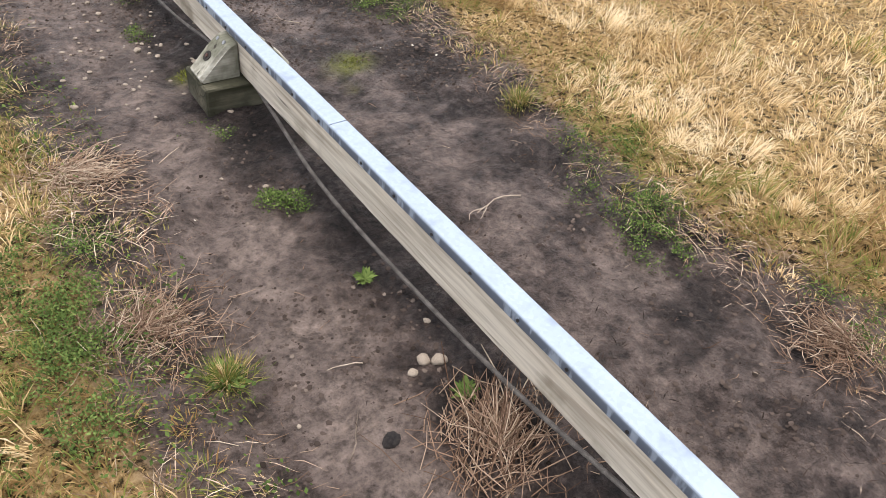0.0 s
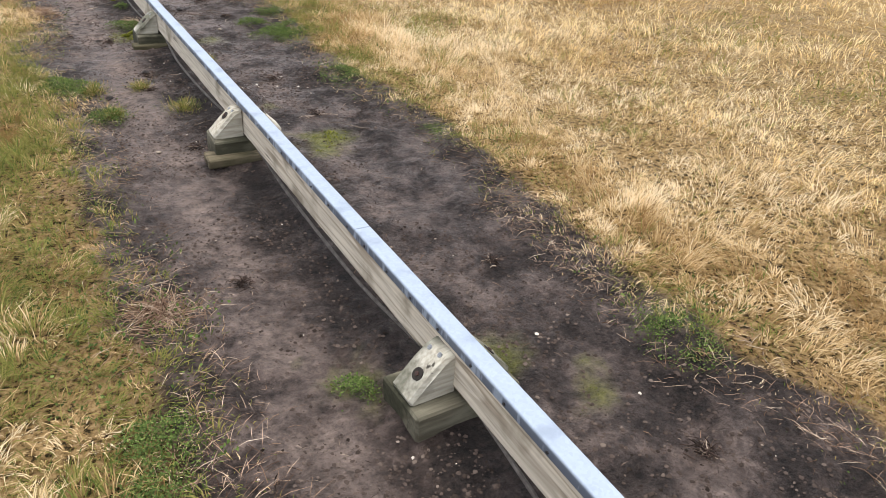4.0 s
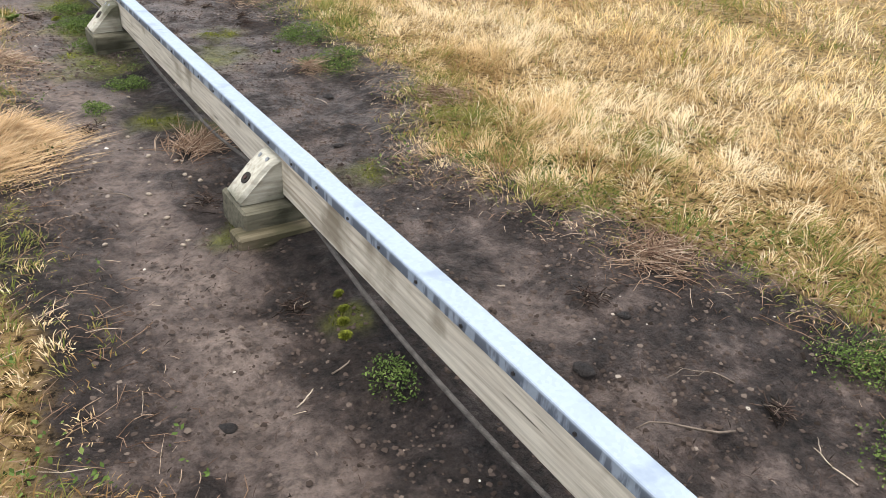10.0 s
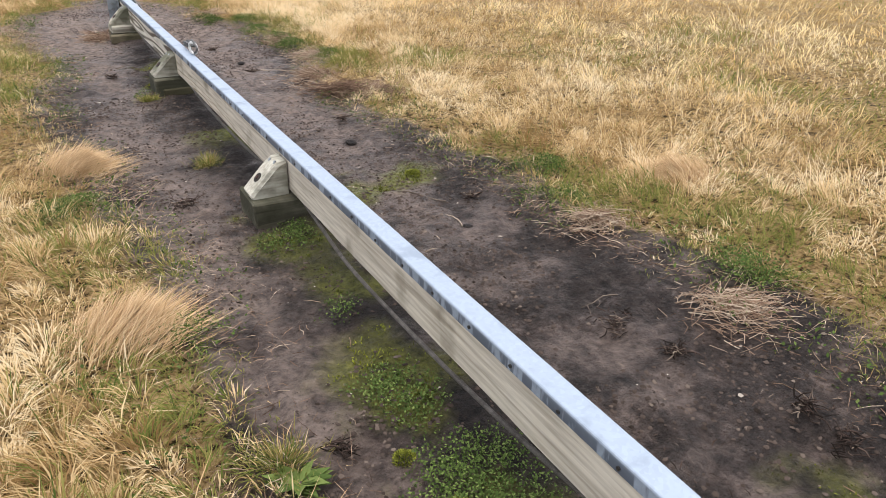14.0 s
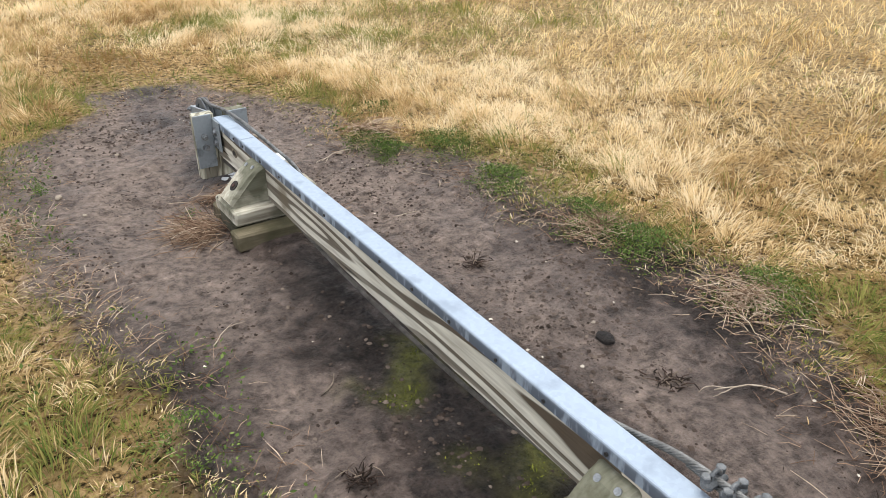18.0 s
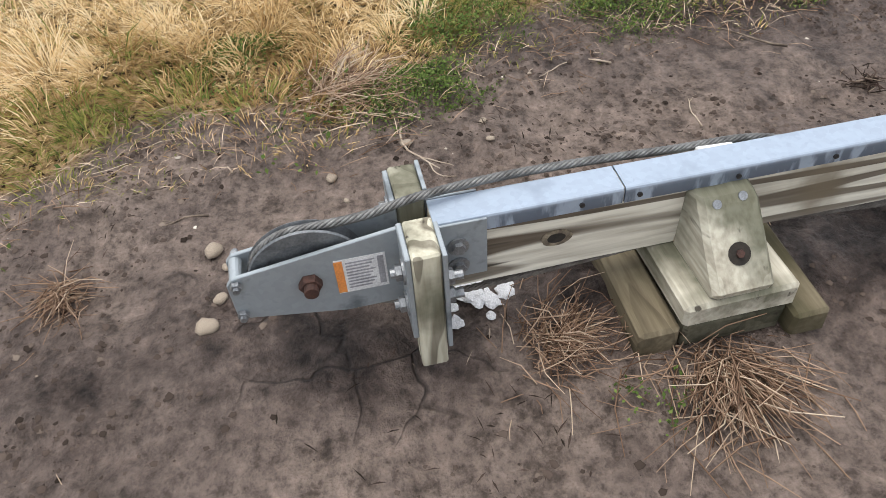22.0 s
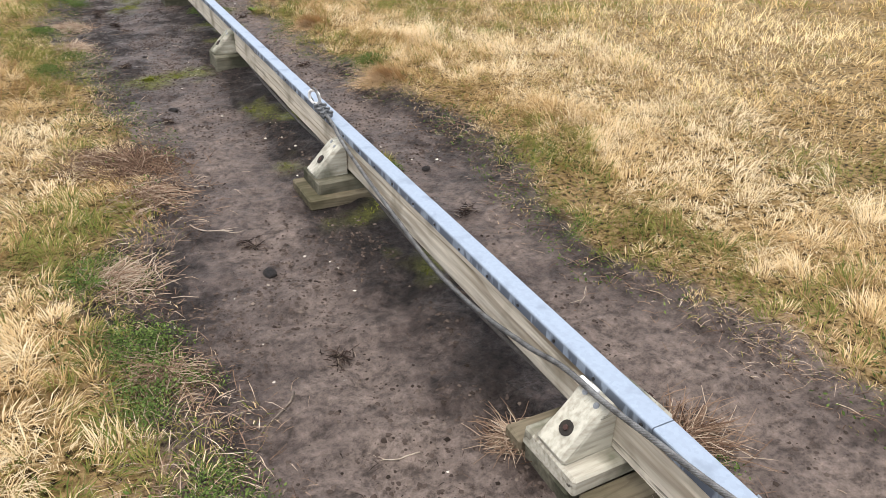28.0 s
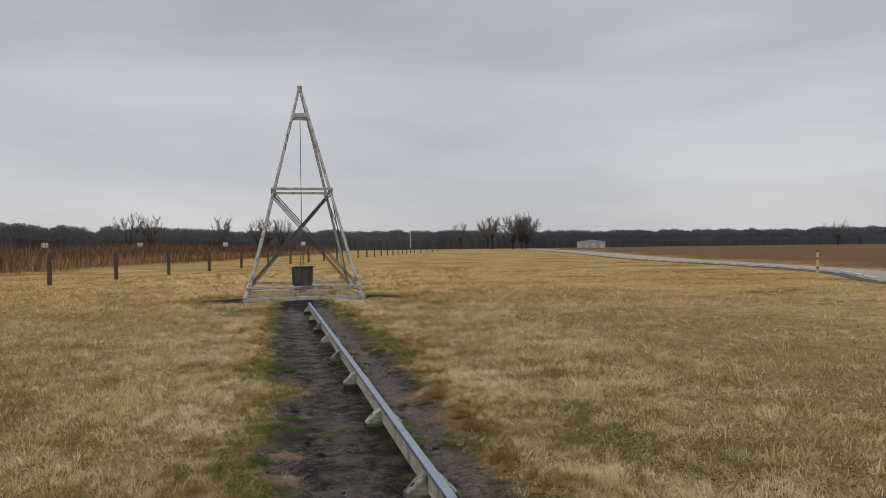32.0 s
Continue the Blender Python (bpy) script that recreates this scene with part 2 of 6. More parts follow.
M_PLANK = wood_mat("weathered_pine", (0.60, 0.54, 0.435), (0.3, 0.245, 0.175), 1, 6.0, (0.17, 0.14, 0.095), 0.62, 0.7, 8.0, (0.57, 0.54, 0.47), 2.0, 1.0, 0.06, 0.86, 14.0)
M_PLANK_BOLD = wood_mat("bold_grained_pine", (0.60, 0.57, 0.485), (0.1, 0.077, 0.055), 1, 13.0, (0.15, 0.12, 0.08), 0.68, 0.5, 7.0, (0.6, 0.575, 0.5), 1.4, 0.3, 0.075, 0.6, 20.0)
M_TIE = wood_mat("mossy_pine", (0.14, 0.128, 0.09), (0.05, 0.045, 0.03), 0, 5.0, (0.022, 0.024, 0.012), 0.47, 0.5, 11.0, (0.18, 0.17, 0.128))
M_BRACKET = wood_mat("cut_pine", (0.47, 0.445, 0.36), (0.36, 0.33, 0.26), 0, 5.0, (0.035, 0.04, 0.017), 0.53, 0.4, 11.0, (0.5, 0.49, 0.43), 3.0)
M_TIE_PALE = wood_mat("bleached_pine", (0.5, 0.47, 0.385), (0.16, 0.135, 0.1), 0, 5.0, (0.045, 0.05, 0.022), 0.52, 0.4, 12.0, (0.5, 0.47, 0.39), 3.0, 0.8)
M_SLEEPER = wood_mat("muddy_board", (0.15, 0.125, 0.08), (0.06, 0.05, 0.03), 0, 7.0, (0.05, 0.047, 0.022), 0.52, 0.5, 11.0, (0.2, 0.165, 0.115))
M_POST = wood_mat("pine_end_block", (0.5, 0.475, 0.37), (0.12, 0.1, 0.07), 2, 7.0, (0.06, 0.06, 0.035), 0.56, 0.5, 9.0, (0.52, 0.5, 0.42), 2.0, 0.5, 0.11, 0.7)
M_TIMBER = wood_mat("grey_timber", (0.58, 0.57, 0.53), (0.2, 0.19, 0.17), 0, 5.0, (0.16, 0.16, 0.145), 0.6, 0.5, 7.0, (0.66, 0.66, 0.65))
M_TIMBER_UP = wood_mat("grey_timber_upright", (0.58, 0.57, 0.53), (0.2, 0.19, 0.17), 2, 5.0, (0.16, 0.16, 0.145), 0.6, 0.5, 7.0, (0.66, 0.66, 0.65))
M_CAP = zinc_mat("galvanized_cap", (0.30, 0.355, 0.43), (0.235, 0.28, 0.34), 0.6, 0.3, 9, True, (0.55, 0.75))
M_ZINC = zinc_mat("galvanized_plate", (0.285, 0.315, 0.335), (0.085, 0.098, 0.11), 0.585, 0.35, 11)
M_STEEL = simple_mat("dull_steel", (0.16, 0.17, 0.18), (0.36, 0.37, 0.38), 60, 0.45, 0.7, 0.2, 0.001)
M_CABLE = simple_mat("wire_rope_steel", (0.08, 0.077, 0.074), (0.24, 0.24, 0.235), 40, 0.5, 0.55, 0.2, 0.001)
M_CABLE_OLD = simple_mat("muddy_wire_rope", (0.07, 0.06, 0.052), (0.2, 0.18, 0.16), 40, 0.6, 0.4, 0.2, 0.001)
M_NAIL = simple_mat("black_nail", (0.02, 0.02, 0.025), (0.06, 0.055, 0.05), 80, 0.5, 0.5, 0)
M_RUST = simple_mat("rusty_bolt", (0.035, 0.02, 0.017), (0.1, 0.045, 0.032), 90, 0.75, 0.3, 0.4, 0.001)
M_HOLE = simple_mat("bore_shade_knot_core", (0.01, 0.008, 0.006), (0.03, 0.024, 0.018), 60, 0.95, 0, 0)
M_SHEAVE = simple_mat("cast_sheave", (0.09, 0.1, 0.11), (0.22, 0.23, 0.24), 30, 0.5, 0.5, 0.3, 0.001)
M_WHITE = simple_mat("white_sleeve", (0.6, 0.6, 0.59), (0.82, 0.82, 0.8), 20, 0.6, 0, 0.1, 0.002)
M_LABEL = simple_mat("label_paper", (0.55, 0.55, 0.56), (0.72, 0.72, 0.72), 40, 0.5, 0, 0)
M_ORANGE = simple_mat("label_orange", (0.6, 0.2, 0.05), (0.75, 0.3, 0.08), 40, 0.5, 0, 0)
M_INK = simple_mat("label_ink", (0.2, 0.2, 0.22), (0.34, 0.34, 0.36), 40, 0.6, 0, 0)
M_STONE = simple_mat("pebble", (0.17, 0.13, 0.095), (0.42, 0.35, 0.27), 45, 0.75, 0, 0.3, 0.002)
M_TWIG = simple_mat("twig", (0.08, 0.06, 0.045), (0.22, 0.17, 0.13), 40, 0.9, 0, 0.5, 0.002)
M_SNOW = simple_mat("old_snow", (0.75, 0.75, 0.77), (0.9, 0.9, 0.9), 50, 0.6, 0, 0.8, 0.006)
M_FENCE = simple_mat("fence_post_wood", (0.06, 0.045, 0.035), (0.17, 0.13, 0.1), 9, 0.9, 0, 0.4, 0.01)
M_BARK = simple_mat("bark", (0.04, 0.034, 0.03), (0.1, 0.085, 0.075), 6, 0.95, 0, 0.5, 0.02)
M_SHED = simple_mat("white_metal_siding", (0.55, 0.56, 0.57), (0.7, 0.71, 0.72), 0.6, 0.6, 0, 0.1, 0.02)
M_SHED_ROOF = simple_mat("grey_metal_roof", (0.42, 0.44, 0.46), (0.55, 0.56, 0.58), 0.6, 0.5, 0.2, 0.1, 0.02)
M_YELLOW = simple_mat("marker_post_paint", (0.6, 0.42, 0.16), (0.78, 0.66, 0.42), 6, 0.7, 0, 0.1, 0.01)
M_ROAD = simple_mat("wet_gravel_road", (0.34, 0.29, 0.22), (0.46, 0.4, 0.31), 1.2, 1.0, 0, 0.3, 0.01)
M_KERB = simple_mat("dark_road_edge", (0.05, 0.045, 0.04), (0.12, 0.1, 0.09), 2, 0.9, 0, 0.3, 0.01)
M_BOX = simple_mat("weathered_dark_board", (0.06, 0.057, 0.045), (0.14, 0.13, 0.105), 7, 0.9, 0, 0.5, 0.01, (1, 1, 0.2))
STRAW = [(0.0, (0.085, 0.125, 0.03)), (0.12, (0.22, 0.235, 0.06)), (0.22, (0.34, 0.30, 0.10)), (0.3, (0.27, 0.155, 0.065)), (0.5, (0.52, 0.36, 0.17)), (0.75, (0.76, 0.58, 0.325)), (1.0, (0.86, 0.73, 0.5))]
M_FIELD = tint_mat("field_grass", [(0.0, (0.07, 0.105, 0.02)), (0.12, (0.19, 0.205, 0.04)), (0.22, (0.30, 0.25, 0.065)), (0.3, (0.22, 0.115, 0.04)), (0.5, (0.58, 0.39, 0.16)), (0.75, (0.84, 0.62, 0.3)), (1.0, (0.93, 0.77, 0.45))], translucent=0.38)
M_GRASS = tint_mat("dry_grass", STRAW, translucent=0.38)
M_WEED = tint_mat("green_weed", [(0.0, (0.035, 0.05, 0.016)), (0.5, (0.085, 0.132, 0.034)), (1.0, (0.22, 0.28, 0.085))], translucent=0.2)
M_TUSSOCK = tint_mat("blond_tussock", [(0.0, (0.2, 0.13, 0.06)), (0.5, (0.50, 0.33, 0.17)), (1.0, (0.74, 0.56, 0.35))])
M_PALETWIG = simple_mat("pale_twig", (0.3, 0.23, 0.17), (0.5, 0.42, 0.33), 40, 0.9, 0, 0.4, 0.002)
M_CLOD = simple_mat("mud_clod", (0.02, 0.015, 0.013), (0.075, 0.056, 0.048), 2.5, 0.9, 0, 1.0, 0.2)
M_MOSS = tint_mat("moss", [(0.0, (0.05, 0.055, 0.014)), (0.5, (0.15, 0.165, 0.03)), (1.0, (0.38, 0.40, 0.06))])
M_STALK = tint_mat("dead_stalks", [(0.0, (0.10, 0.06, 0.04)), (0.45, (0.31, 0.205, 0.14)), (1.0, (0.64, 0.53, 0.40))])
M_REED = tint_mat("brown_reeds", [(0.0, (0.07, 0.038, 0.026)), (0.5, (0.20, 0.105, 0.062)), (1.0, (0.44, 0.30, 0.18))])

# ---- mesh helpers ----
rng = np.random.default_rng(7)


def mesh_from(name, verts, faces, mat, tint=None, smooth=False):
    me = bpy.data.meshes.new(name)
    me.from_pydata([tuple(v) for v in verts], [], faces)
    if tint is not None:
        at = me.attributes.new("tint", "FLOAT", "POINT")
        at.data.foreach_set("value", np.asarray(tint, np.float32))
    if mat:
        me.materials.append(mat)
    if smooth:
        me.polygons.foreach_set("use_smooth", np.ones(len(me.polygons), bool))
    me.update()
    return me


def mesh_arrays(name, verts, loops, starts, totals, mat, tint=None, smooth=False):
    """A mesh straight from arrays, for very many small faces."""
    me = bpy.data.meshes.new(name)
    me.vertices.add(len(verts))
    me.vertices.foreach_set("co", np.asarray(verts, np.float32).ravel())
    me.loops.add(len(loops))
    me.loops.foreach_set("vertex_index", np.asarray(loops, np.int32))
    me.polygons.add(len(starts))
    me.polygons.foreach_set("loop_start", np.asarray(starts, np.int32))
    me.polygons.foreach_set("loop_total", np.asarray(totals, np.int32))
    if smooth:
        me.polygons.foreach_set("use_smooth", np.ones(len(starts), bool))
    if tint is not None:
        at = me.attributes.new("tint", "FLOAT", "POINT")
        at.data.foreach_set("value", np.asarray(tint, np.float32))
    me.materials.append(mat)
    me.update(calc_edges=True)
    return me


def bm_mesh(name, bm, mat, smooth=False):
    me = bpy.data.meshes.new(name)
    bmesh.ops.recalc_face_normals(bm, faces=bm.faces[:])
    bm.to_mesh(me)
    bm.free()
    me.materials.append(mat)
    if smooth:
        me.polygons.foreach_set("use_smooth", np.ones(len(me.polygons), bool))
    return me


def part(name, me, parent, label="", m=None):
    ob = new(name, me)
    ob.parent = parent
    if m is not None:
        ob.matrix_basis = m
    if label:
        ob["label"] = label
    return ob


def add_box(bm, x0, x1, y0, y1, z0, z1, bevel=0.0, jitter=0.0):
    res = bmesh.ops.create_cube(bm, size=1.0)
    vs = res["verts"]
    for v in vs:
        v.co = Vector((x0 + (v.co.x + 0.5) * (x1 - x0), y0 + (v.co.y + 0.5) * (y1 - y0), z0 + (v.co.z + 0.5) * (z1 - z0)))
        if jitter:
            v.co += Vector([random.uniform(-jitter, jitter) for _ in range(3)])
    if bevel:
        es = list({e for v in vs for e in v.link_edges})
        bmesh.ops.bevel(bm, geom=es, offset=bevel, segments=1, affect="EDGES", profile=0.6)


def box_mesh(name, x0, x1, y0, y1, z0, z1, mat, bevel=0.003, jitter=0.0):
    bm = bmesh.new()
    add_box(bm, x0, x1, y0, y1, z0, z1, bevel, jitter)
    return bm_mesh(name, bm, mat)


def prism_mesh(name, outline, axis, lo, hi, mat, bevel=0.0):
    """An outline in the two axes other than the given one, pulled along that axis."""
    bm = bmesh.new()
    rings = []
    for s in (lo, hi):
        ring = []
        for a, c in outline:
            co = [a, c]
            co.insert(axis, s)
            ring.append(bm.verts.new(co))
        rings.append(ring)
    bm.faces.new(rings[0])
    bm.faces.new(rings[1][::-1])
    n = len(outline)
    for i in range(n):
        bm.faces.new([rings[0][i], rings[1][i], rings[1][(i + 1) % n], rings[0][(i + 1) % n]])
    if bevel:
        bmesh.ops.bevel(bm, geom=bm.edges[:], offset=bevel, segments=1, affect="EDGES")
    return bm_mesh(name, bm, mat)


def add_cyl(bm, centre, axis, r, length, segs=12, r2=None, bevel=0.0):
    turn = Vector((0, 0, 1)).rotation_difference(Vector(axis)).to_matrix().to_4x4()
    res = bmesh.ops.create_cone(bm, cap_ends=True, segments=segs, radius1=r, radius2=r if r2 is None else r2, depth=length, matrix=Matrix.Translation(centre) @ turn)
    if bevel:
        es = [e for e in {e for v in res["verts"] for e in v.link_edges} if len(e.link_faces) == 2 and any(len(f.verts) > 4 for f in e.link_faces)]
        bmesh.ops.bevel(bm, geom=es, offset=bevel, segments=1, affect="EDGES")


def cyl_mesh(name, centre, axis, r, length, mat, segs=12, r2=None, bevel=0.0, smooth=False):
    bm = bmesh.new()
    add_cyl(bm, centre, axis, r, length, segs, r2, bevel)
    return bm_mesh(name, bm, mat, smooth)


def tube(points, r, segs=6):
    """Vertices and faces of a tube along points; r: one radius or one a point."""
    pts = np.asarray(points, float)
    rad = np.broadcast_to(np.asarray(r, float), (len(pts),))
    tang = np.gradient(pts, axis=0)
    tang /= np.linalg.norm(tang, axis=1)[:, None] + 1e-9
    up = np.where(np.abs(tang[:, 2:3]) > 0.9, [[1.0, 0, 0]], [[0, 0, 1.0]])
    side = np.cross(tang, up)
    side /= np.linalg.norm(side, axis=1)[:, None] + 1e-9
    top = np.cross(side, tang)
    a = np.arange(segs) * 2 * np.pi / segs
    v = pts[:, None] + rad[:, None, None] * (np.cos(a)[None, :, None] * side[:, None] + np.sin(a)[None, :, None] * top[:, None])
    faces = []
    for i in range(len(pts) - 1):
        for k in range(segs):
            j = (k + 1) % segs
            faces.append((i * segs + k, i * segs + j, (i + 1) * segs + j, (i + 1) * segs + k))
    faces.append(tuple(range(segs))[::-1])
    faces.append(tuple((len(pts) - 1) * segs + k for k in range(segs)))
    return v.reshape(-1, 3), faces


def merge(pieces):
    vs, fs, o = [], [], 0
    for v, f in pieces:
        vs.append(np.asarray(v))
        fs += [tuple(i + o for i in face) for face in f]
        o += len(v)
    return np.concatenate(vs), fs


def smooth_path(points, step):
    """A rounded line through the points, cut at even steps."""
    p = np.asarray(points, float)
    d = np.r_[0, np.cumsum(np.linalg.norm(np.diff(p, axis=0), axis=1))]
    fine = []
    for i in range(len(p) - 1):
        p0, p1, p2, p3 = p[max(i - 1, 0)], p[i], p[i + 1], p[min(i + 2, len(p) - 1)]
        for s in np.linspace(0, 1, 24, endpoint=False):
            fine.append(0.5 * (2 * p1 + (p2 - p0) * s + (2 * p0 - 5 * p1 + 4 * p2 - p3) * s**2 + (3 * p1 - p0 - 3 * p2 + p3) * s**3))
    fine.append(p[-1])
    fine = np.array(fine)
    d = np.r_[0, np.cumsum(np.linalg.norm(np.diff(fine, axis=0), axis=1))]
    s = np.linspace(0, d[-1], max(3, int(d[-1] / step)))
    return np.stack([np.interp(s, d, fine[:, k]) for k in range(3)], 1)


def rope(points, r, step, pitch=0.085, strands=6, segs=5):
    """A laid wire rope: strands wound round a core."""
    c = smooth_path(points, step)
    tang = np.gradient(c, axis=0)
    tang /= np.linalg.norm(tang, axis=1)[:, None]
    side = np.cross(tang, np.where(np.abs(tang[:, 2:3]) > 0.9, [[1.0, 0, 0]], [[0, 0, 1.0]]))
    side /= np.linalg.norm(side, axis=1)[:, None]
    top = np.cross(side, tang)
    s = np.r_[0, np.cumsum(np.linalg.norm(np.diff(c, axis=0), axis=1))]
    out = []
    for k in range(strands):
        a = 2 * np.pi * (s / pitch + k / strands)
        out.append(tube(c + 0.62 * r * (np.cos(a)[:, None] * side + np.sin(a)[:, None] * top), 0.42 * r, segs))
    return merge(out)


def fbm(x, y, scale, seed=0):
    """Smooth value noise on arrays, three octaves, about -1 to 1."""
    out = 0
    for o in range(3):
        s = scale * 2**o
        xi, yi = np.floor(x * s), np.floor(y * s)
        fx, fy = x * s - xi, y * s - yi
        fx, fy = fx * fx * (3 - 2 * fx), fy * fy * (3 - 2 * fy)

        def h(a, c):
            v = np.sin(a * 127.1 + c * 311.7 + seed * 74.7 + o * 17.3) * 43758.5453
            return v - np.floor(v)

        v = (h(xi, yi) * (1 - fx) + h(xi + 1, yi) * fx) * (1 - fy) + (h(xi, yi + 1) * (1 - fx) + h(xi + 1, yi + 1) * fx) * fy
        out = out + (v * 2 - 1) * 0.55**o
    return out / 1.85


# ---- ground ----
LEFT_Y = [-9.5, -8.5, -4.5, -3.9, -2.9, -2.0, -0.9, 0.5, 1.7, 2.8, 3.4, 3.9, 5.3, 6.2, 7.1, 8.1, 9.1, 9.7, 10.2, 11.0, 11.4, 11.9, 12.3]
LEFT_X = [-0.3, -0.5, -0.56, -0.47, -0.55, -0.5, -0.58, -0.5, -0.63, -0.55, -0.48, -0.56, -0.42, -0.37, -0.38, -0.49, -0.55, -0.46, -0.47, -0.65, -0.68, -0.5, -0.1]
RIGHT_Y = [-9.5, -8.5, -5.1, -4.4, -3.3, -2.9, -2.3, -1.9, -0.1, 1.5, 2.5, 3.4, 3.9, 4.7, 5.6, 6.1, 7.4, 8.4, 9.2, 9.6, 10.2, 10.6, 11.3, 11.7, 12.3]
RIGHT_X = [0.3, 0.55, 0.75, 0.67, 0.77, 0.62, 0.77, 0.67, 0.82, 0.7, 0.84, 0.57, 0.47, 0.75, 0.78, 0.85, 0.7, 0.56, 0.6, 0.78, 0.66, 0.73, 0.47, 0.5, 0.1]


def bare(x, y):
    """How bare the ground is: above 0 in the worn mud strip, below 0 in the turf, in about metres."""
    wob = 0.10 * fbm(x, y, 2.2, 3) + 0.06 * fbm(x, y, 7.0, 5)
    lo, hi = np.interp(y, LEFT_Y, LEFT_X), np.interp(y, RIGHT_Y, RIGHT_X)
    d = np.minimum(x - lo, hi - x)
    d = np.minimum(d, 12.35 - y)
    d = np.minimum(d, y + 9.6)
    for cx in (-1.95, 1.8):
        d = np.maximum(d, 0.6 - np.hypot((x - cx) * 0.8, y + 9.95))
    return d + wob


def ground_z(x, y):
    b = bare(x, y)
    near = np.exp(-((np.maximum(np.abs(x) - 3, 0) / 3.0) ** 2))
    z = np.where(b > 0, 0.015 * fbm(x, y, 4.5, 1) + 0.018 * fbm(x, y, 11.0, 2) + 0.006 * fbm(x, y, 17.0, 6) - 0.012 * np.clip(b / 0.2, 0, 1), 0.02 * fbm(x, y, 1.3, 4) + 0.02 * np.clip(-b / 0.12, 0, 1)) * near
    z = z + 0.012 * np.clip(1 - np.abs(x) / 0.12, 0, 1) * near
    bump = 0.06 * np.exp(-(((y + 11.2) / 2.2) ** 4) - ((x / 4.0) ** 4))
    far = 0.04 * fbm(x, y, 0.06, 9) * (1 - near)
    return z + bump + far


def axis_steps(lo, hi, fine, far, growth):
    mid = list(np.arange(lo, hi + 1e-6, fine))
    out, s, p = [], fine, hi
    while p < far:
        s *= growth
        p += s
        out.append(p)
    low, s, p = [], fine, lo
    while p > -far:
        s *= growth
        p -= s
        low.append(p)
    return np.array(low[::-1] + mid + out)


gx, gy = axis_steps(-1.9, 1.9, 0.027, 2500, 1.22), axis_steps(-9.8, 13.0, 0.033, 2500, 1.22)
GX, GY = np.meshgrid(gx, gy)
GZ = ground_z(GX, GY)
B = bare(GX, GY)
gv = np.stack([GX, GY, GZ], -1).reshape(-1, 3)
nx, ny = len(gx), len(gy)
ii = (np.arange(ny - 1)[:, None] * nx + np.arange(nx - 1)[None, :]).ravel()
gl = np.stack([ii, ii + 1, ii + nx + 1, ii + nx], 1).ravel()


MOSS_A = [(-0.17, -1.58, 0.16), (0.22, -1.64, 0.12), (0.41, -1.91, 0.12), (0.25, -2.4, 0.1), (-0.13, -3.4, 0.07), (0.39, -3.59, 0.14), (0.26, 0.59, 0.1), (0.36, 0.1, 0.2), (-0.11, 2.37, 0.12), (0.24, 1.85, 0.14), (-0.12, 2.1, 0.16), (-0.08, 3.19, 0.07), (0.37, 3.92, 0.12), (-0.16, 3.67, 0.12)]
MOSS_B = [(-0.1, 4.55, 0.2), (0.45, 5.6, 0.13), (-0.16, 5.83, 0.2), (-0.11, 6.38, 0.2), (-0.16, 5.35, 0.24), (0.5, 7.52, 0.15), (0.27, 7.44, 0.16), (0.29, 5.25, 0.2), (0.15, 8.89, 0.1), (-0.09, 7.16, 0.16), (-0.05, 6.85, 0.15), (-0.19, 7.4, 0.1), (-0.05, 8.35, 0.14), (-0.09, 9.43, 0.13), (-0.07, 9.84, 0.14), (0.06, 9.47, 0.13), (0.06, 8.2, 0.16), (0.06, 9.75, 0.12)]


def mossy(x, y):
    m = np.zeros(np.shape(x))
    for cx, cy, r in MOSS_A + MOSS_B:
        m = np.maximum(m, 1 - np.hypot(x - cx, y - cy) / (1.25 * r))
    return np.clip(m * 1.5 - 0.42 + 1.25 * fbm(x, y, 9.0, 71), 0, 1) * (m > 0)


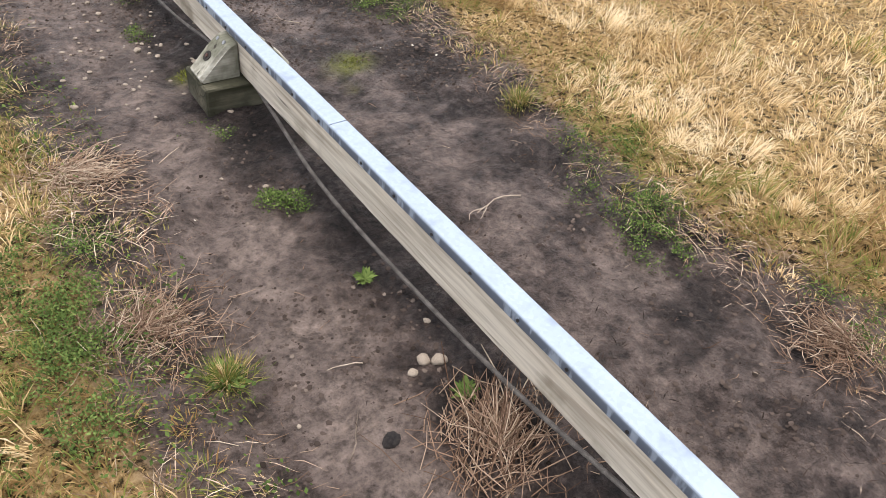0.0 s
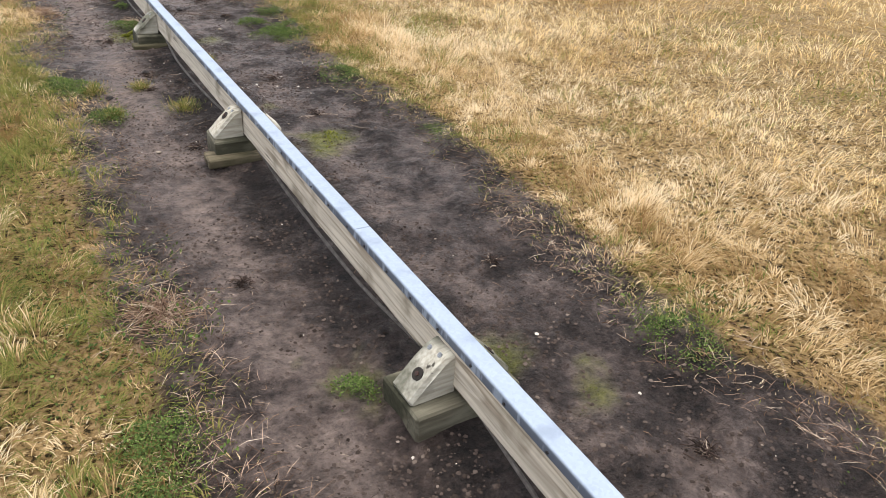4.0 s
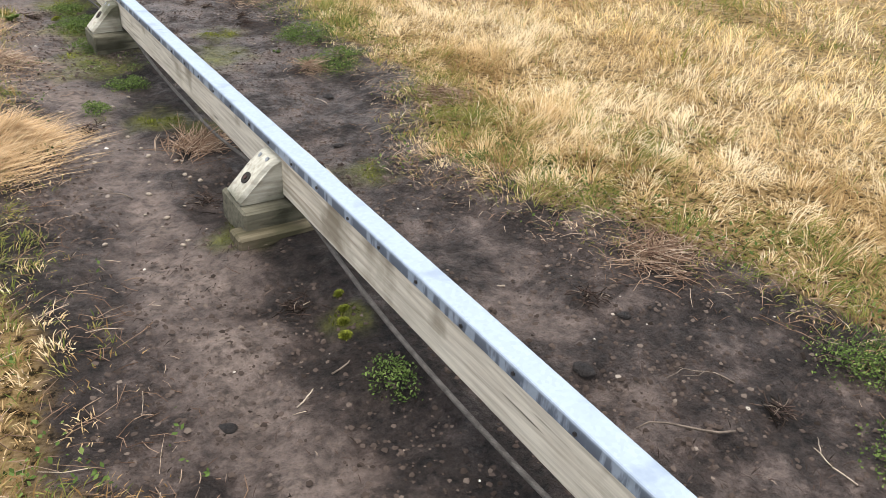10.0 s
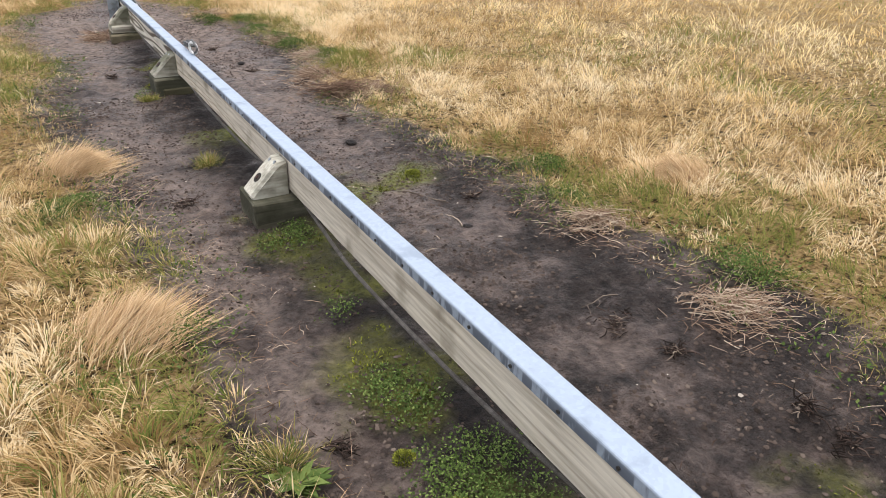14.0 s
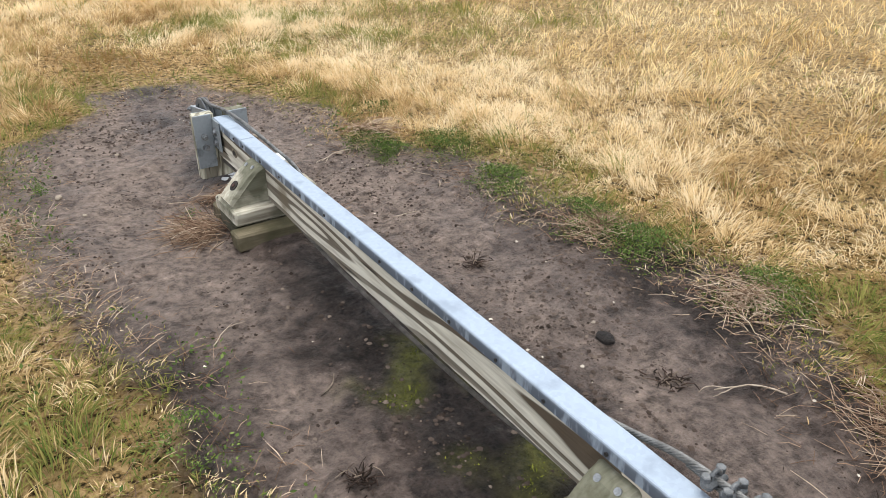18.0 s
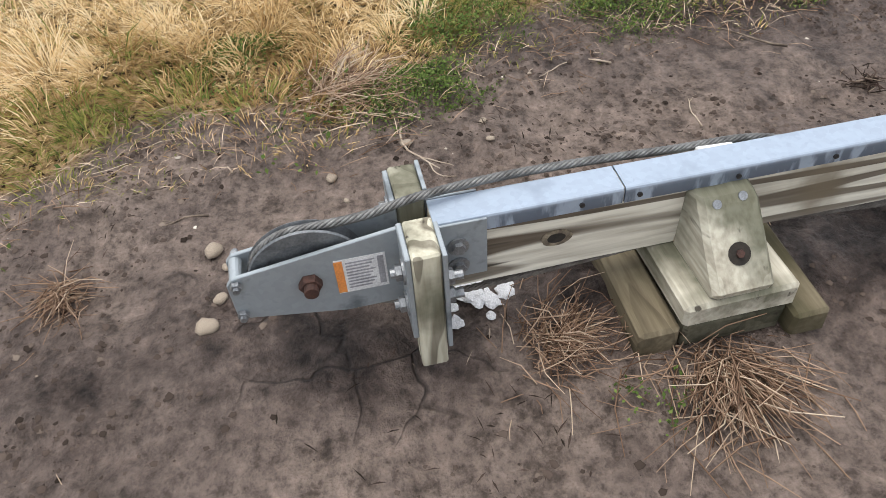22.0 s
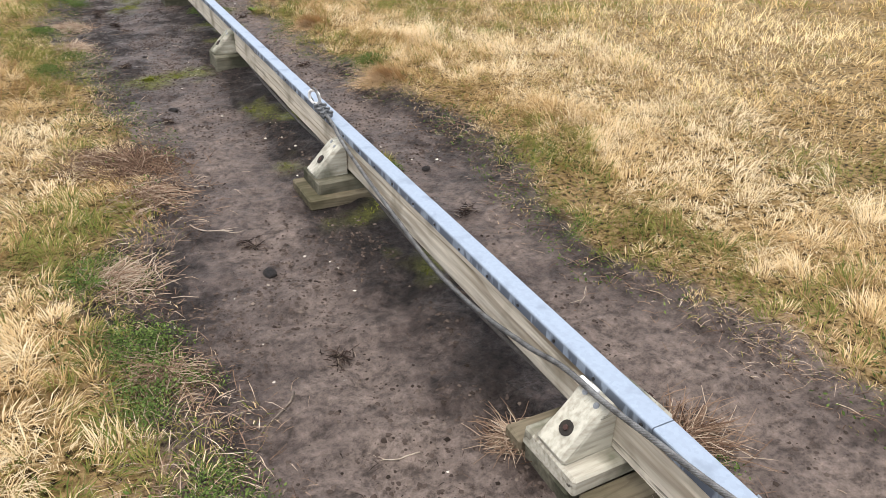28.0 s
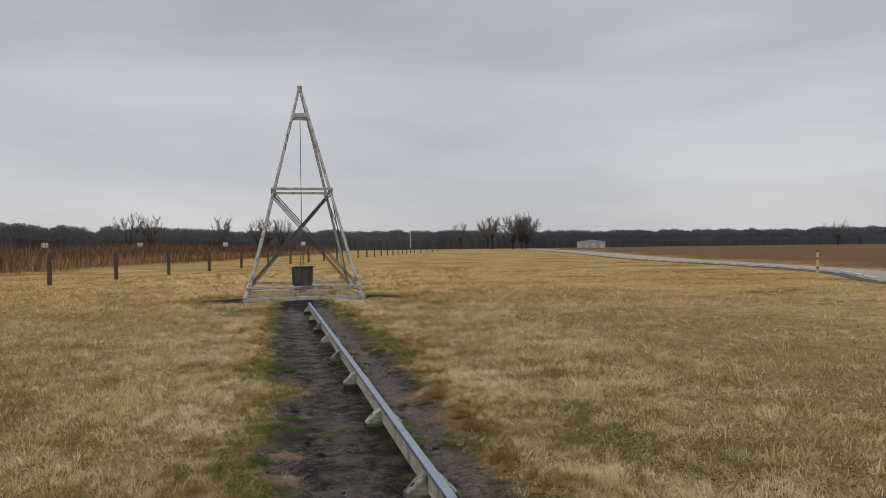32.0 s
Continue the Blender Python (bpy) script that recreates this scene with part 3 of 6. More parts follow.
def ground_mat():
    m, nt, b = base_mat("mud_and_turf", 0.8)

    def attr(name):
        n = nt.nodes.new("ShaderNodeAttribute")
        n.attribute_name = name
        return n.outputs["Fac"]

    big = noise_node(nt, 3.8, 11, rough=0.76)
    mid = noise_node(nt, 19, 6, rough=0.68, distortion=0.15)
    fine = noise_node(nt, 42, 6, rough=0.7)
    speck = noise_node(nt, 190, 3, rough=0.6)
    wetmix = nt.nodes.new("ShaderNodeMath")
    wetmix.operation = "MULTIPLY_ADD"
    wetmix.inputs[1].default_value = 0.22
    nt.links.new(attr("dry"), wetmix.inputs[0])
    nt.links.new(big.outputs["Fac"], wetmix.inputs[2])
    mud = ramp_node(nt, [(0.33, (0.014, 0.010, 0.008)), (0.46, (0.036, 0.026, 0.022)), (0.56, (0.082, 0.060, 0.051)), (0.66, (0.16, 0.122, 0.104)), (0.86, (0.24, 0.187, 0.157))])
    nt.links.new(wetmix.outputs[0], mud.inputs[0])
    # Bump hollows go dark, crests pale: relief shading put into the mud's colour.
    grit = ramp_node(nt, [(0.36, (0.2, 0.18, 0.17)), (0.47, (0.82, 0.82, 0.82)), (0.56, (1.08, 1.08, 1.08)), (0.72, (1.6, 1.56, 1.52))])
    nt.links.new(fine.outputs["Fac"], grit.inputs[0])
    smooth_mud = ramp_node(nt, [(0.44, (1, 1, 1)), (0.56, (0.5, 0.5, 0.5)), (0.7, (0.7, 0.7, 0.7))])
    nt.links.new(wetmix.outputs[0], smooth_mud.inputs[0])
    lumps = ramp_node(nt, [(0.34, (0.2, 0.185, 0.175)), (0.45, (0.78, 0.77, 0.76)), (0.58, (1.12, 1.12, 1.12)), (0.72, (1.35, 1.34, 1.32))])
    nt.links.new(mid.outputs["Fac"], lumps.inputs[0])
    mudc = mix_color(nt, smooth_mud.outputs[0], mix_color(nt, 0.75, mud.outputs[0], lumps.outputs[0], "MULTIPLY"), grit.outputs[0], "MULTIPLY")
    sp = ramp_node(nt, [(0.3, (0.7, 0.69, 0.68)), (0.45, (1, 1, 1)), (0.74, (1.05, 1.05, 1.05)), (0.8, (2.0, 1.95, 1.85))])
    nt.links.new(speck.outputs["Fac"], sp.inputs[0])
    mudc = mix_color(nt, 1.0, mudc, sp.outputs[0], "MULTIPLY")
    green = ramp_node(nt, [(0.35, (0.05, 0.052, 0.014)), (0.65, (0.17, 0.17, 0.035))])
    nt.links.new(fine.outputs["Fac"], green.inputs[0])
    mudc = mix_color(nt, attr("moss"), mudc, green.outputs[0])
    # drying cracks
    tc = nt.nodes.new("ShaderNodeTexCoord")
    warp = noise_node(nt, 6, 3)
    wv = nt.nodes.new("ShaderNodeVectorMath")
    wv.operation = "MULTIPLY_ADD"
    wv.inputs[1].default_value = (0.12, 0.12, 0.0)
    nt.links.new(warp.outputs["Color"], wv.inputs[0])
    nt.links.new(tc.outputs["Object"], wv.inputs[2])
    vor = nt.nodes.new("ShaderNodeTexVoronoi")
    vor.feature = "DISTANCE_TO_EDGE"
    vor.inputs["Scale"].default_value = 6.0
    nt.links.new(wv.outputs[0], vor.inputs["Vector"])
    cr = ramp_node(nt, [(0.004, (0.9, 0.9, 0.9)), (0.013, (0, 0, 0))])
    nt.links.new(vor.outputs["Distance"], cr.inputs[0])
    crm = nt.nodes.new("ShaderNodeMath")
    crm.operation = "MULTIPLY"
    nt.links.new(cr.outputs[0], crm.inputs[0])
    nt.links.new(attr("crack"), crm.inputs[1])
    mudc = mix_color(nt, crm.outputs[0], mudc, (0.012, 0.009, 0.008))
    # litter under the near grass, and the far field
    turf_n = noise_node(nt, 0.22, 9, rough=0.72)
    turf = ramp_node(nt, [(0.38, (0.26, 0.2, 0.07)), (0.46, (0.45, 0.3, 0.115)), (0.54, (0.58, 0.39, 0.165)), (0.64, (0.68, 0.5, 0.24))])
    nt.links.new(turf_n.outputs["Fac"], turf.inputs[0])
    turf_f = noise_node(nt, 2.2, 10, rough=0.85)
    tf = ramp_node(nt, [(0.38, (0.34, 0.37, 0.3)), (0.48, (0.9, 0.9, 0.88)), (0.6, (1.35, 1.31, 1.2))])
    nt.links.new(turf_f.outputs["Fac"], tf.inputs[0])
    farc = mix_color(nt, 1.0, turf.outputs[0], tf.outputs[0], "MULTIPLY")
    # Near-black low end paints the shaded gaps between blades into the litter.
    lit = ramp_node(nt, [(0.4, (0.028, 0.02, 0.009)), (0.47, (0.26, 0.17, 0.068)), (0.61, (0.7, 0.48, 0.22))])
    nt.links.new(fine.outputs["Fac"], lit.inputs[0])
    farc = mix_color(nt, attr("fallow"), farc, mix_color(nt, 1.0, (0.215, 0.13, 0.065), tf.outputs[0], "MULTIPLY"))
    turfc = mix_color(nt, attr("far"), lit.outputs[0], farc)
    add = nt.nodes.new("ShaderNodeMath")
    add.operation = "MULTIPLY_ADD"
    add.inputs[1].default_value = 0.5
    nt.links.new(fine.outputs["Fac"], add.inputs[0])
    nt.links.new(attr("tint"), add.inputs[2])
    edge = ramp_node(nt, [(0.2, (0, 0, 0)), (0.46, (1, 1, 1))])
    nt.links.new(add.outputs[0], edge.inputs[0])
    nt.links.new(mix_color(nt, edge.outputs[0], turfc, mudc), b.inputs["Base Color"])
    wet = ramp_node(nt, [(0.42, (0.9, 0.9, 0.9)), (0.54, (0.42, 0.42, 0.42)), (0.64, (0.5, 0.5, 0.5)), (0.85, (0.9, 0.9, 0.9))])
    nt.links.new(wetmix.outputs[0], wet.inputs[0])
    nt.links.new(wet.outputs[0], b.inputs["Roughness"])
    shine = ramp_node(nt, [(0.3, (0.03, 0.03, 0.03)), (1.0, (0.27, 0.27, 0.27))])
    nt.links.new(edge.outputs[0], shine.inputs[0])
    nt.links.new(shine.outputs[0], b.inputs["Specular IOR Level"])
    hgt = nt.nodes.new("ShaderNodeMath")
    hgt.operation = "SUBTRACT"
    rough_h = nt.nodes.new("ShaderNodeMath")
    rough_h.operation = "MULTIPLY"
    nt.links.new(fine.outputs["Fac"], rough_h.inputs[0])
    nt.links.new(smooth_mud.outputs[0], rough_h.inputs[1])
    lump_h = nt.nodes.new("ShaderNodeMath")
    lump_h.operation = "MULTIPLY_ADD"
    lump_h.inputs[1].default_value = 0.9
    nt.links.new(mid.outputs["Fac"], lump_h.inputs[0])
    nt.links.new(rough_h.outputs[0], lump_h.inputs[2])
    nt.links.new(lump_h.outputs[0], hgt.inputs[0])
    nt.links.new(crm.outputs[0], hgt.inputs[1])
    bump_node(nt, b, hgt.outputs[0], 1.0, 0.035)
    return m


ground_me = mesh_arrays("ground", gv, gl, np.arange(len(ii)) * 4, np.full(len(ii), 4), ground_mat(), tint=np.clip(0.62 + B.ravel() / 0.34, 0, 1), smooth=True)
fx_, fy_ = gv[:, 0], gv[:, 1]
# Paler mud: drier worn ground, plus wet sheen of the path painted as colour.
path_dry_sheen = np.exp(-(((fx_ + 0.34) / 0.15) ** 2)) * 0.75 + np.exp(-(((fx_ - 0.36) / 0.15) ** 2)) * (0.3 + 0.4 * np.clip((fy_ - 6.5) / 1.5, 0, 1)) + 0.45 * np.exp(-(((fx_ - 0.5) / 0.2) ** 2)) * np.clip((fy_ - 7.5) / 1.0, 0, 1) + (0.55 + 0.35 * np.clip(0.3 - fx_, 0, 0.6) / 0.6) * np.clip((fy_ - 10.0) / 0.9, 0, 1) + 0.2 * np.clip(-3.6 - fy_, 0, 1) - 0.9 * np.clip((-6.0 - fy_) / 2, 0, 1) - 0.35 * np.exp(-((fx_ / 0.15) ** 2))
for nm, val in (("dry", np.clip(path_dry_sheen, -0.5, 1.3)), ("moss", mossy(fx_, fy_)), ("far", np.clip((np.hypot(np.maximum(np.abs(fx_) - 1.0, 0), np.maximum(np.abs(fy_ - 2.5) - 9.5, 0)) - 2.0) / 11.0, 0, 1)),
                ("fallow", np.clip((np.interp(-fy_, [-6, 12, 25, 36, 55, 118, 212, 270], [-17.5, -24.0, -30.0, -32.5, -37.0, -57.0, -84.5, -100.5]) - fx_) / 4.0, 0, 1)),
                ("crack", np.clip(0.75 - np.hypot((fx_ - 0.02) / 0.3, (fy_ - 11.25) / 0.3) + 0.9 * fbm(fx_, fy_, 3.0, 77), 0, 1))):
    at_ = ground_me.attributes.new(nm, "FLOAT", "POINT")
    at_.data.foreach_set("value", val.astype(np.float32))
ground = tagged(new("ground", ground_me), "dry winter field with a worn muddy strip along the rail", "ground", kind="structure")


def gz(x, y):
    return float(ground_z(np.array([x]), np.array([y]))[0])


# ---- grass ----
def blades(name, x, y, length, width, lean, tint, label, mat, category="grass", z=None):
    """Bent grass blades, one a root; lean: x and y of how far the tip lies over, as shares of its length."""
    n = len(x)
    z0 = ground_z(x, y) - 0.006 if z is None else z
    az = np.arctan2(lean[1], lean[0]) + np.pi / 2 + rng.normal(0, 0.5, n)
    wx, wy = np.cos(az) * width / 2, np.sin(az) * width / 2
    mag = np.hypot(*lean)
    up = np.sqrt(np.clip(1 - np.clip(mag, 0, 0.97) ** 2, 0.04, 1))
    lx, ly = lean[0] * length, lean[1] * length
    v = np.empty((n, 4, 3), np.float32)
    v[:, 0] = np.stack([x, y, z0], 1)
    mx, my, mz = x + 0.38 * lx, y + 0.38 * ly, z0 + 0.62 * up * length
    v[:, 1] = np.stack([mx + wx, my + wy, mz], 1)
    v[:, 2] = np.stack([mx - wx, my - wy, mz], 1)
    v[:, 3] = np.stack([x + lx, y + ly, z0 + np.where(mag > 0.75, 0.72, 1.0) * up * length], 1)
    o = (np.arange(n) * 4)[:, None]
    loops = np.concatenate([o + np.array([[0, 1, 2]]), o + np.array([[2, 1, 3]])], 1).ravel()
    # Roots browner and darkened, tips paler: natural tone plus painted shade between tufts.
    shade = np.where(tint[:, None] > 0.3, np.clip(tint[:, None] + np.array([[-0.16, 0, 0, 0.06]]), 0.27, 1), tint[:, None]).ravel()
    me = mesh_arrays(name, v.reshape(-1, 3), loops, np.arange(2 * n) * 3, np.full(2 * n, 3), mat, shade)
    return tagged(new(name, me), label, category, kind="stuff")


def lean_field(x, y, seed, amount):
    """Matted blades: they lie over in small swirls, each with its own stray turn."""
    n = len(x)
    a = 5.0 * fbm(x, y, 1.1, seed) + 4.5 * fbm(x, y, 4.5, seed + 1) + rng.normal(0, 0.75, n)
    k = np.clip(amount + 0.25 * fbm(x, y, 3.0, seed + 2) + rng.normal(0, 0.16, n), 0.1, 0.97)
    return np.array([np.cos(a) * k, np.sin(a) * k])


def cell_hash(i, j, k):
    v = np.sin(i * 127.1 + j * 311.7 + k * 74.7) * 43758.5453
    return v - np.floor(v)


def turf_tint(x, y, b, own):
    t = 0.5 + 0.5 * (own - 0.5) + 0.26 * np.clip((-b - 0.2) / 0.7, 0, 1) + 0.04 * np.clip((-b - 1.3) / 1.5, 0, 1) + 0.3 * fbm(x, y, 0.8, 21) + 0.42 * fbm(x, y, 2.6, 22) + rng.normal(0, 0.13, len(x))
    t = np.maximum(t, 0.29)
    green = 0.14 + 0.03 * (x < 0) * (np.abs(x) < 3) + np.clip((0.55 + b) / 0.4, 0, 1) * (0.46 + 0.8 * fbm(x, y, 1.6, 23)) + np.clip(fbm(x, y, 1.1, 24) + 0.6 * fbm(x, y, 4.0, 25) - 0.02, 0, 1) * 0.95
    g = (0.4 * own + 0.6 * rng.random(len(x))) < np.clip(green, 0, 0.75)
    return np.clip(np.where(g, rng.uniform(0, 0.25, len(x)), t), 0.0, 1)


def scatter(n, x0, x1, y0, y1):
    return rng.uniform(x0, x1, n), rng.uniform(y0, y1, n)


def turf_zone(name, n, length, width, tuft, label, side, reach, y0, y1, inner, mat):
    """Grass on one side of the strip: fans of fine blades in small tufts that lie over together in larger swirls."""
    u = np.linspace(inner, reach, 2000)
    dens = np.cumsum(np.where(u < 0.4, 0.5, 1) / (1 + (np.maximum(u - 0.9, 0) / (0.16 * reach)) ** 2.0))
    x = side * np.interp(rng.random(n), dens / dens[-1], u)
    y = rng.uniform(y0, y1, n)
    d = np.hypot(np.maximum(np.abs(x) - 1.2, 0), np.maximum(np.abs(y - 3) - 9.5, 0))
    b = bare(x, y)
    ragged = 0.1 * fbm(x, y, 3.3, 35) + 0.06 * fbm(x, y, 9.0, 36)
    inside = (mat is M_FIELD) & (np.abs(x) < 2.0) & (y > -8.5) & (y < 14.5)
    ok = ~inside & (rng.random(n) < np.clip((0.03 + ragged - b) / 0.22, 0.03 * (b < 0.06), 1))
    x, y, b, d = x[ok], y[ok], b[ok], d[ok]
    clump = fbm(x, y, 2.6, 31)
    ci, cj = np.floor(x / tuft + 0.35 * fbm(x, y, 5.0, 33)), np.floor(y / tuft + 0.35 * fbm(x, y, 5.0, 34))
    ok = rng.random(len(x)) < 0.5 + 0.42 * clump + 0.75 * cell_hash(ci, cj, 1)
    x, y, b, clump, ci, cj, d = x[ok], y[ok], b[ok], clump[ok], ci[ok], cj[ok], d[ok]
    cx, cy = (ci + 0.5 + 0.9 * (cell_hash(ci, cj, 2) - 0.5)) * tuft, (cj + 0.5 + 0.9 * (cell_hash(ci, cj, 3) - 0.5)) * tuft
    dx, dy = x - cx, y - cy
    dist = np.hypot(dx, dy) + 1e-6
    turn = 6.283 * cell_hash(ci, cj, 4)
    flow = lean_field(x, y, 41, 0.84)
    fan = 0.5 * np.clip(2 * dist / tuft, 0, 1)
    lean = np.array([fan * dx / dist + 0.25 * np.cos(turn) + 0.5 * flow[0], fan * dy / dist + 0.25 * np.sin(turn) + 0.5 * flow[1]])
    lean += rng.normal(0, 0.2, lean.shape)
    hum = 0.035 * np.clip(cell_hash(ci, cj, 7) * np.clip(1.2 - 1.6 * dist / tuft, 0, 1) + 0.5 * clump, 0, 1) * np.clip(-b / 0.4, 0, 1)
    mag = np.hypot(*lean) + 1e-6
    lean *= rng.uniform(0.56, 0.96, len(x)) / mag
    own = cell_hash(ci, cj, 5)
    deep = np.clip(0.25 - b / 0.6, 0.28, 1)
    ln = length * deep * (0.6 + 0.8 * cell_hash(ci, cj, 6)) * np.clip(0.9 + 0.6 * clump + rng.normal(0, 0.3, len(x)), 0.25, 2.2)
    x, y = x - 0.25 * dx, y - 0.25 * dy
    return blades(name, x, y, ln, width * (1 + 0.24 * d) * rng.uniform(0.6, 1.35, len(x)), lean, turf_tint(x, y, b, own), label, mat, z=ground_z(x, y) - 0.006 + hum * tuft / 0.085)


for side, label in ((1, "matted straw-coloured winter grass beside the mud strip"), (-1, "matted straw and green winter grass beside the mud strip")):
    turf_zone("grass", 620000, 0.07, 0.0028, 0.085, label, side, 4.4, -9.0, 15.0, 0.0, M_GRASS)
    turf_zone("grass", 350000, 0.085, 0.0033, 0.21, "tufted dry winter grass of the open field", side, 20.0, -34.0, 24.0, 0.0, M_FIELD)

# ---- launch rail ----
TIES = [10.80, 9.214] + [7.384 - 1.83 * k for k in range(7)] + [-5.66]
RAIL_END, RAIL_START = 11.232, -6.3
CAP_TOP, CAP_LOW, CAP_HALF = 0.229, 0.201, 0.027
WOOD_HALF, WOOD_LOW = 0.0205, 0.084

rail = tagged(new("launch_rail"), "long weathered wooden monorail with a galvanized steel cap on low ties", "rail")


def plank_mesh(y0, y1):
    """One board on edge, in short lengths so that it bows and its edges are worn."""
    n = max(2, int((y1 - y0) / 0.12))
    bm = bmesh.new()
    rings = []
    for i in range(n + 1):
        y = y0 + (y1 - y0) * i / n
        bow = 0.0015 * math.sin(y * 1.7)
        c = 0.003 + 0.0015 * noise.noise((y * 9, 0, 3))
        low = WOOD_LOW + 0.003 * noise.noise((y * 3, 1, 5))
        w, top = WOOD_HALF + 0.0008 * noise.noise((y * 6, 2, 1)), CAP_TOP - 0.005
        ring = [(-w, low + c), (-w + c, low), (w - c, low), (w, low + c), (w, top), (-w, top)]
        rings.append([bm.verts.new((x + bow, y, z)) for x, z in ring])
    for a, b in zip(rings, rings[1:]):
        for k in range(6):
            bm.faces.new([a[k], a[(k + 1) % 6], b[(k + 1) % 6], b[k]])
    bm.faces.new(rings[0])
    bm.faces.new(rings[-1][::-1])
    bm.faces.index_update()
    bold = [f.index for f in bm.faces if y0 > 9 and f.calc_center_median().x < -0.015]
    me = bm_mesh("plank", bm, M_PLANK)
    me.materials.append(M_PLANK_BOLD)
    for k in bold:
        me.polygons[k].material_index = 1
    return me


def cap_mesh(y0, y1):
    """A folded steel channel, open below, with softened folds."""
    t, r = 0.0035, 0.004
    h, lo, hi = CAP_HALF, CAP_LOW, CAP_TOP
    out = [(-h, lo), (-h, hi - r), (-h + r * 0.35, hi - r * 0.3), (-h + r, hi), (h - r, hi), (h - r * 0.35, hi - r * 0.3), (h, hi - r), (h, lo)]
    inn = [(h - t, lo), (h - t, hi - t), (-h + t, hi - t), (-h + t, lo)]
    prof = out + inn
    n = max(2, int((y1 - y0) / 0.25))
    bm = bmesh.new()
    rings = []
    for i in range(n + 1):
        y = y0 + (y1 - y0) * i / n
        dz = 0.0012 * noise.noise((y * 2.3, 4, 1))
        rings.append([bm.verts.new((x, y, z + dz)) for x, z in prof])
    m = len(prof)
    for a, b in zip(rings, rings[1:]):
        for k in range(m):
            bm.faces.new([a[k], a[(k + 1) % m], b[(k + 1) % m], b[k]])
    bm.faces.new(rings[0])
    bm.faces.new(rings[-1][::-1])
    return bm_mesh("cap", bm, M_CAP)


wood_joints = [RAIL_START, TIES[8], TIES[6] + 0.03, TIES[4], TIES[2] + 0.02, TIES[1], RAIL_END]
for a, b in zip(wood_joints, wood_joints[1:]):
    part("plank", plank_mesh(a + 0.001, b - 0.001), rail, "pale weathered pine board set on edge")
cap_joints = [RAIL_START, -4.24, -1.2, 1.845, 4.886, 7.96, 10.952, RAIL_END]
nail_me = cyl_mesh("nail", (0, 0, 0), (1, 0, 0), 0.0042, 0.005, M_NAIL, 8)
for a, b in zip(cap_joints, cap_joints[1:]):
    c = part("cap", cap_mesh(a + 0.0014, b - 0.0014), rail, "galvanized steel cap with grey stains")
    y = a + 0.06
    while y < b - 0.02:
        for sx in (-1, 1):
            nl = new("nail", nail_me)
            nl.parent = c
            nl.location = (sx * (CAP_HALF + 0.0005), y + random.uniform(-0.006, 0.006), 0.212 + random.uniform(-0.002, 0.002))
        y += 0.153


M_KNOT = simple_mat("dark_pine_knot", (0.05, 0.036, 0.024), (0.3, 0.25, 0.18), 70, 0.85, 0, 0.5, 0.002)
for r, mat, out in ((0.019, M_KNOT, 0.0212), (0.011, M_HOLE, 0.0218)):
    bm = bmesh.new()
    add_cyl(bm, (0, 0, 0), (1, 0, 0), r, 0.003, 18)
    for v in bm.verts:
        v.co.y *= 1.3 + 0.25 * noise.noise((v.co.y * 90, v.co.z * 90, r))
        v.co.z *= 0.85
    part("knot", bm_mesh("knot", bm, mat), rail, "dark knot in the pine board", Matrix.Translation((-out, 11.048, 0.15)))


# ---- ties with bolted gussets ----
def gusset_mesh(side):
    """A block sawn to a slope, standing on the tie and against the rail, with worn corners."""
    s = side
    prof = [(0.0215, 0.072), (0.146, 0.072), (0.150, 0.086), (0.088, 0.150), (0.060, 0.178), (0.048, 0.186), (0.0215, 0.188)]
    bm = bmesh.new()
    rings = []
    for y in (-0.048, -0.040, -0.013, 0.013, 0.040, 0.048):
        inset = 0.007 if abs(y) > 0.045 else 0.0
        ring = []
        for x, z in prof:
            ring.append(bm.verts.new((s * (x - inset * (x > 0.03)), y + 0.006 * noise.noise((x * 40, y * 30, s * 3.0)), z - inset * (z > 0.08) + 0.003 * noise.noise((x * 30, y * 40, 7 + s)))))
        rings.append(ring)
    n = len(prof)
    for a, b in zip(rings, rings[1:]):
        for k in range(n):
            bm.faces.new([a[k], a[(k + 1) % n], b[(k + 1) % n], b[k]])
    bm.faces.new(rings[0])
    bm.faces.new(rings[-1][::-1])
    return bm_mesh("gusset", bm, M_BRACKET)


def make_tie(low, block_mat, hx, hy, label="short weathered wooden tie with sloped gussets holding the rail"):
    """A block with two gussets; hx, hy: where the bolt hole lies on each slope."""
    tie = tagged(new("rail_tie"), label, "railway tie", "ties under the rail")
    part("block", box_mesh("block", -0.152, 0.152, -0.092, 0.092, low, 0.072, block_mat, 0.006, 0.003), tie, "mossy weathered timber block")
    for s in (-1, 1):
        g = part("gusset", gusset_mesh(s), tie, "pale sawn gusset with dark green stains")
        nrm = Vector((s * 0.72, 0, 0.69)).normalized()
        c = Vector((s * hx, hy, 0.1295 + (0.108 - hx) * 1.04))
        # No hole is cut: a near-black disc paints the shade inside the bore.
        part("bolt_hole", cyl_mesh("bolt_hole", c + nrm * 0.0006, nrm, 0.0175, 0.004, M_HOLE, 14), g, "near-black disc for the shaded bored hole")
        bm = bmesh.new()
        add_cyl(bm, c + nrm * 0.003, nrm, 0.0065, 0.006, 6)
        part("bolt", bm_mesh("bolt", bm, M_RUST), g, "rusty bolt head")
        for yy, zz in ((-0.02, 0.181), (0.022, 0.178)):
            part("screw", cyl_mesh("screw", (s * (0.053 + 0.004 * (yy > 0)), yy, zz), (s * 0.7, 0, 0.7), 0.0072, 0.006, M_STEEL, 10), g, "grey screw head")
    return tie


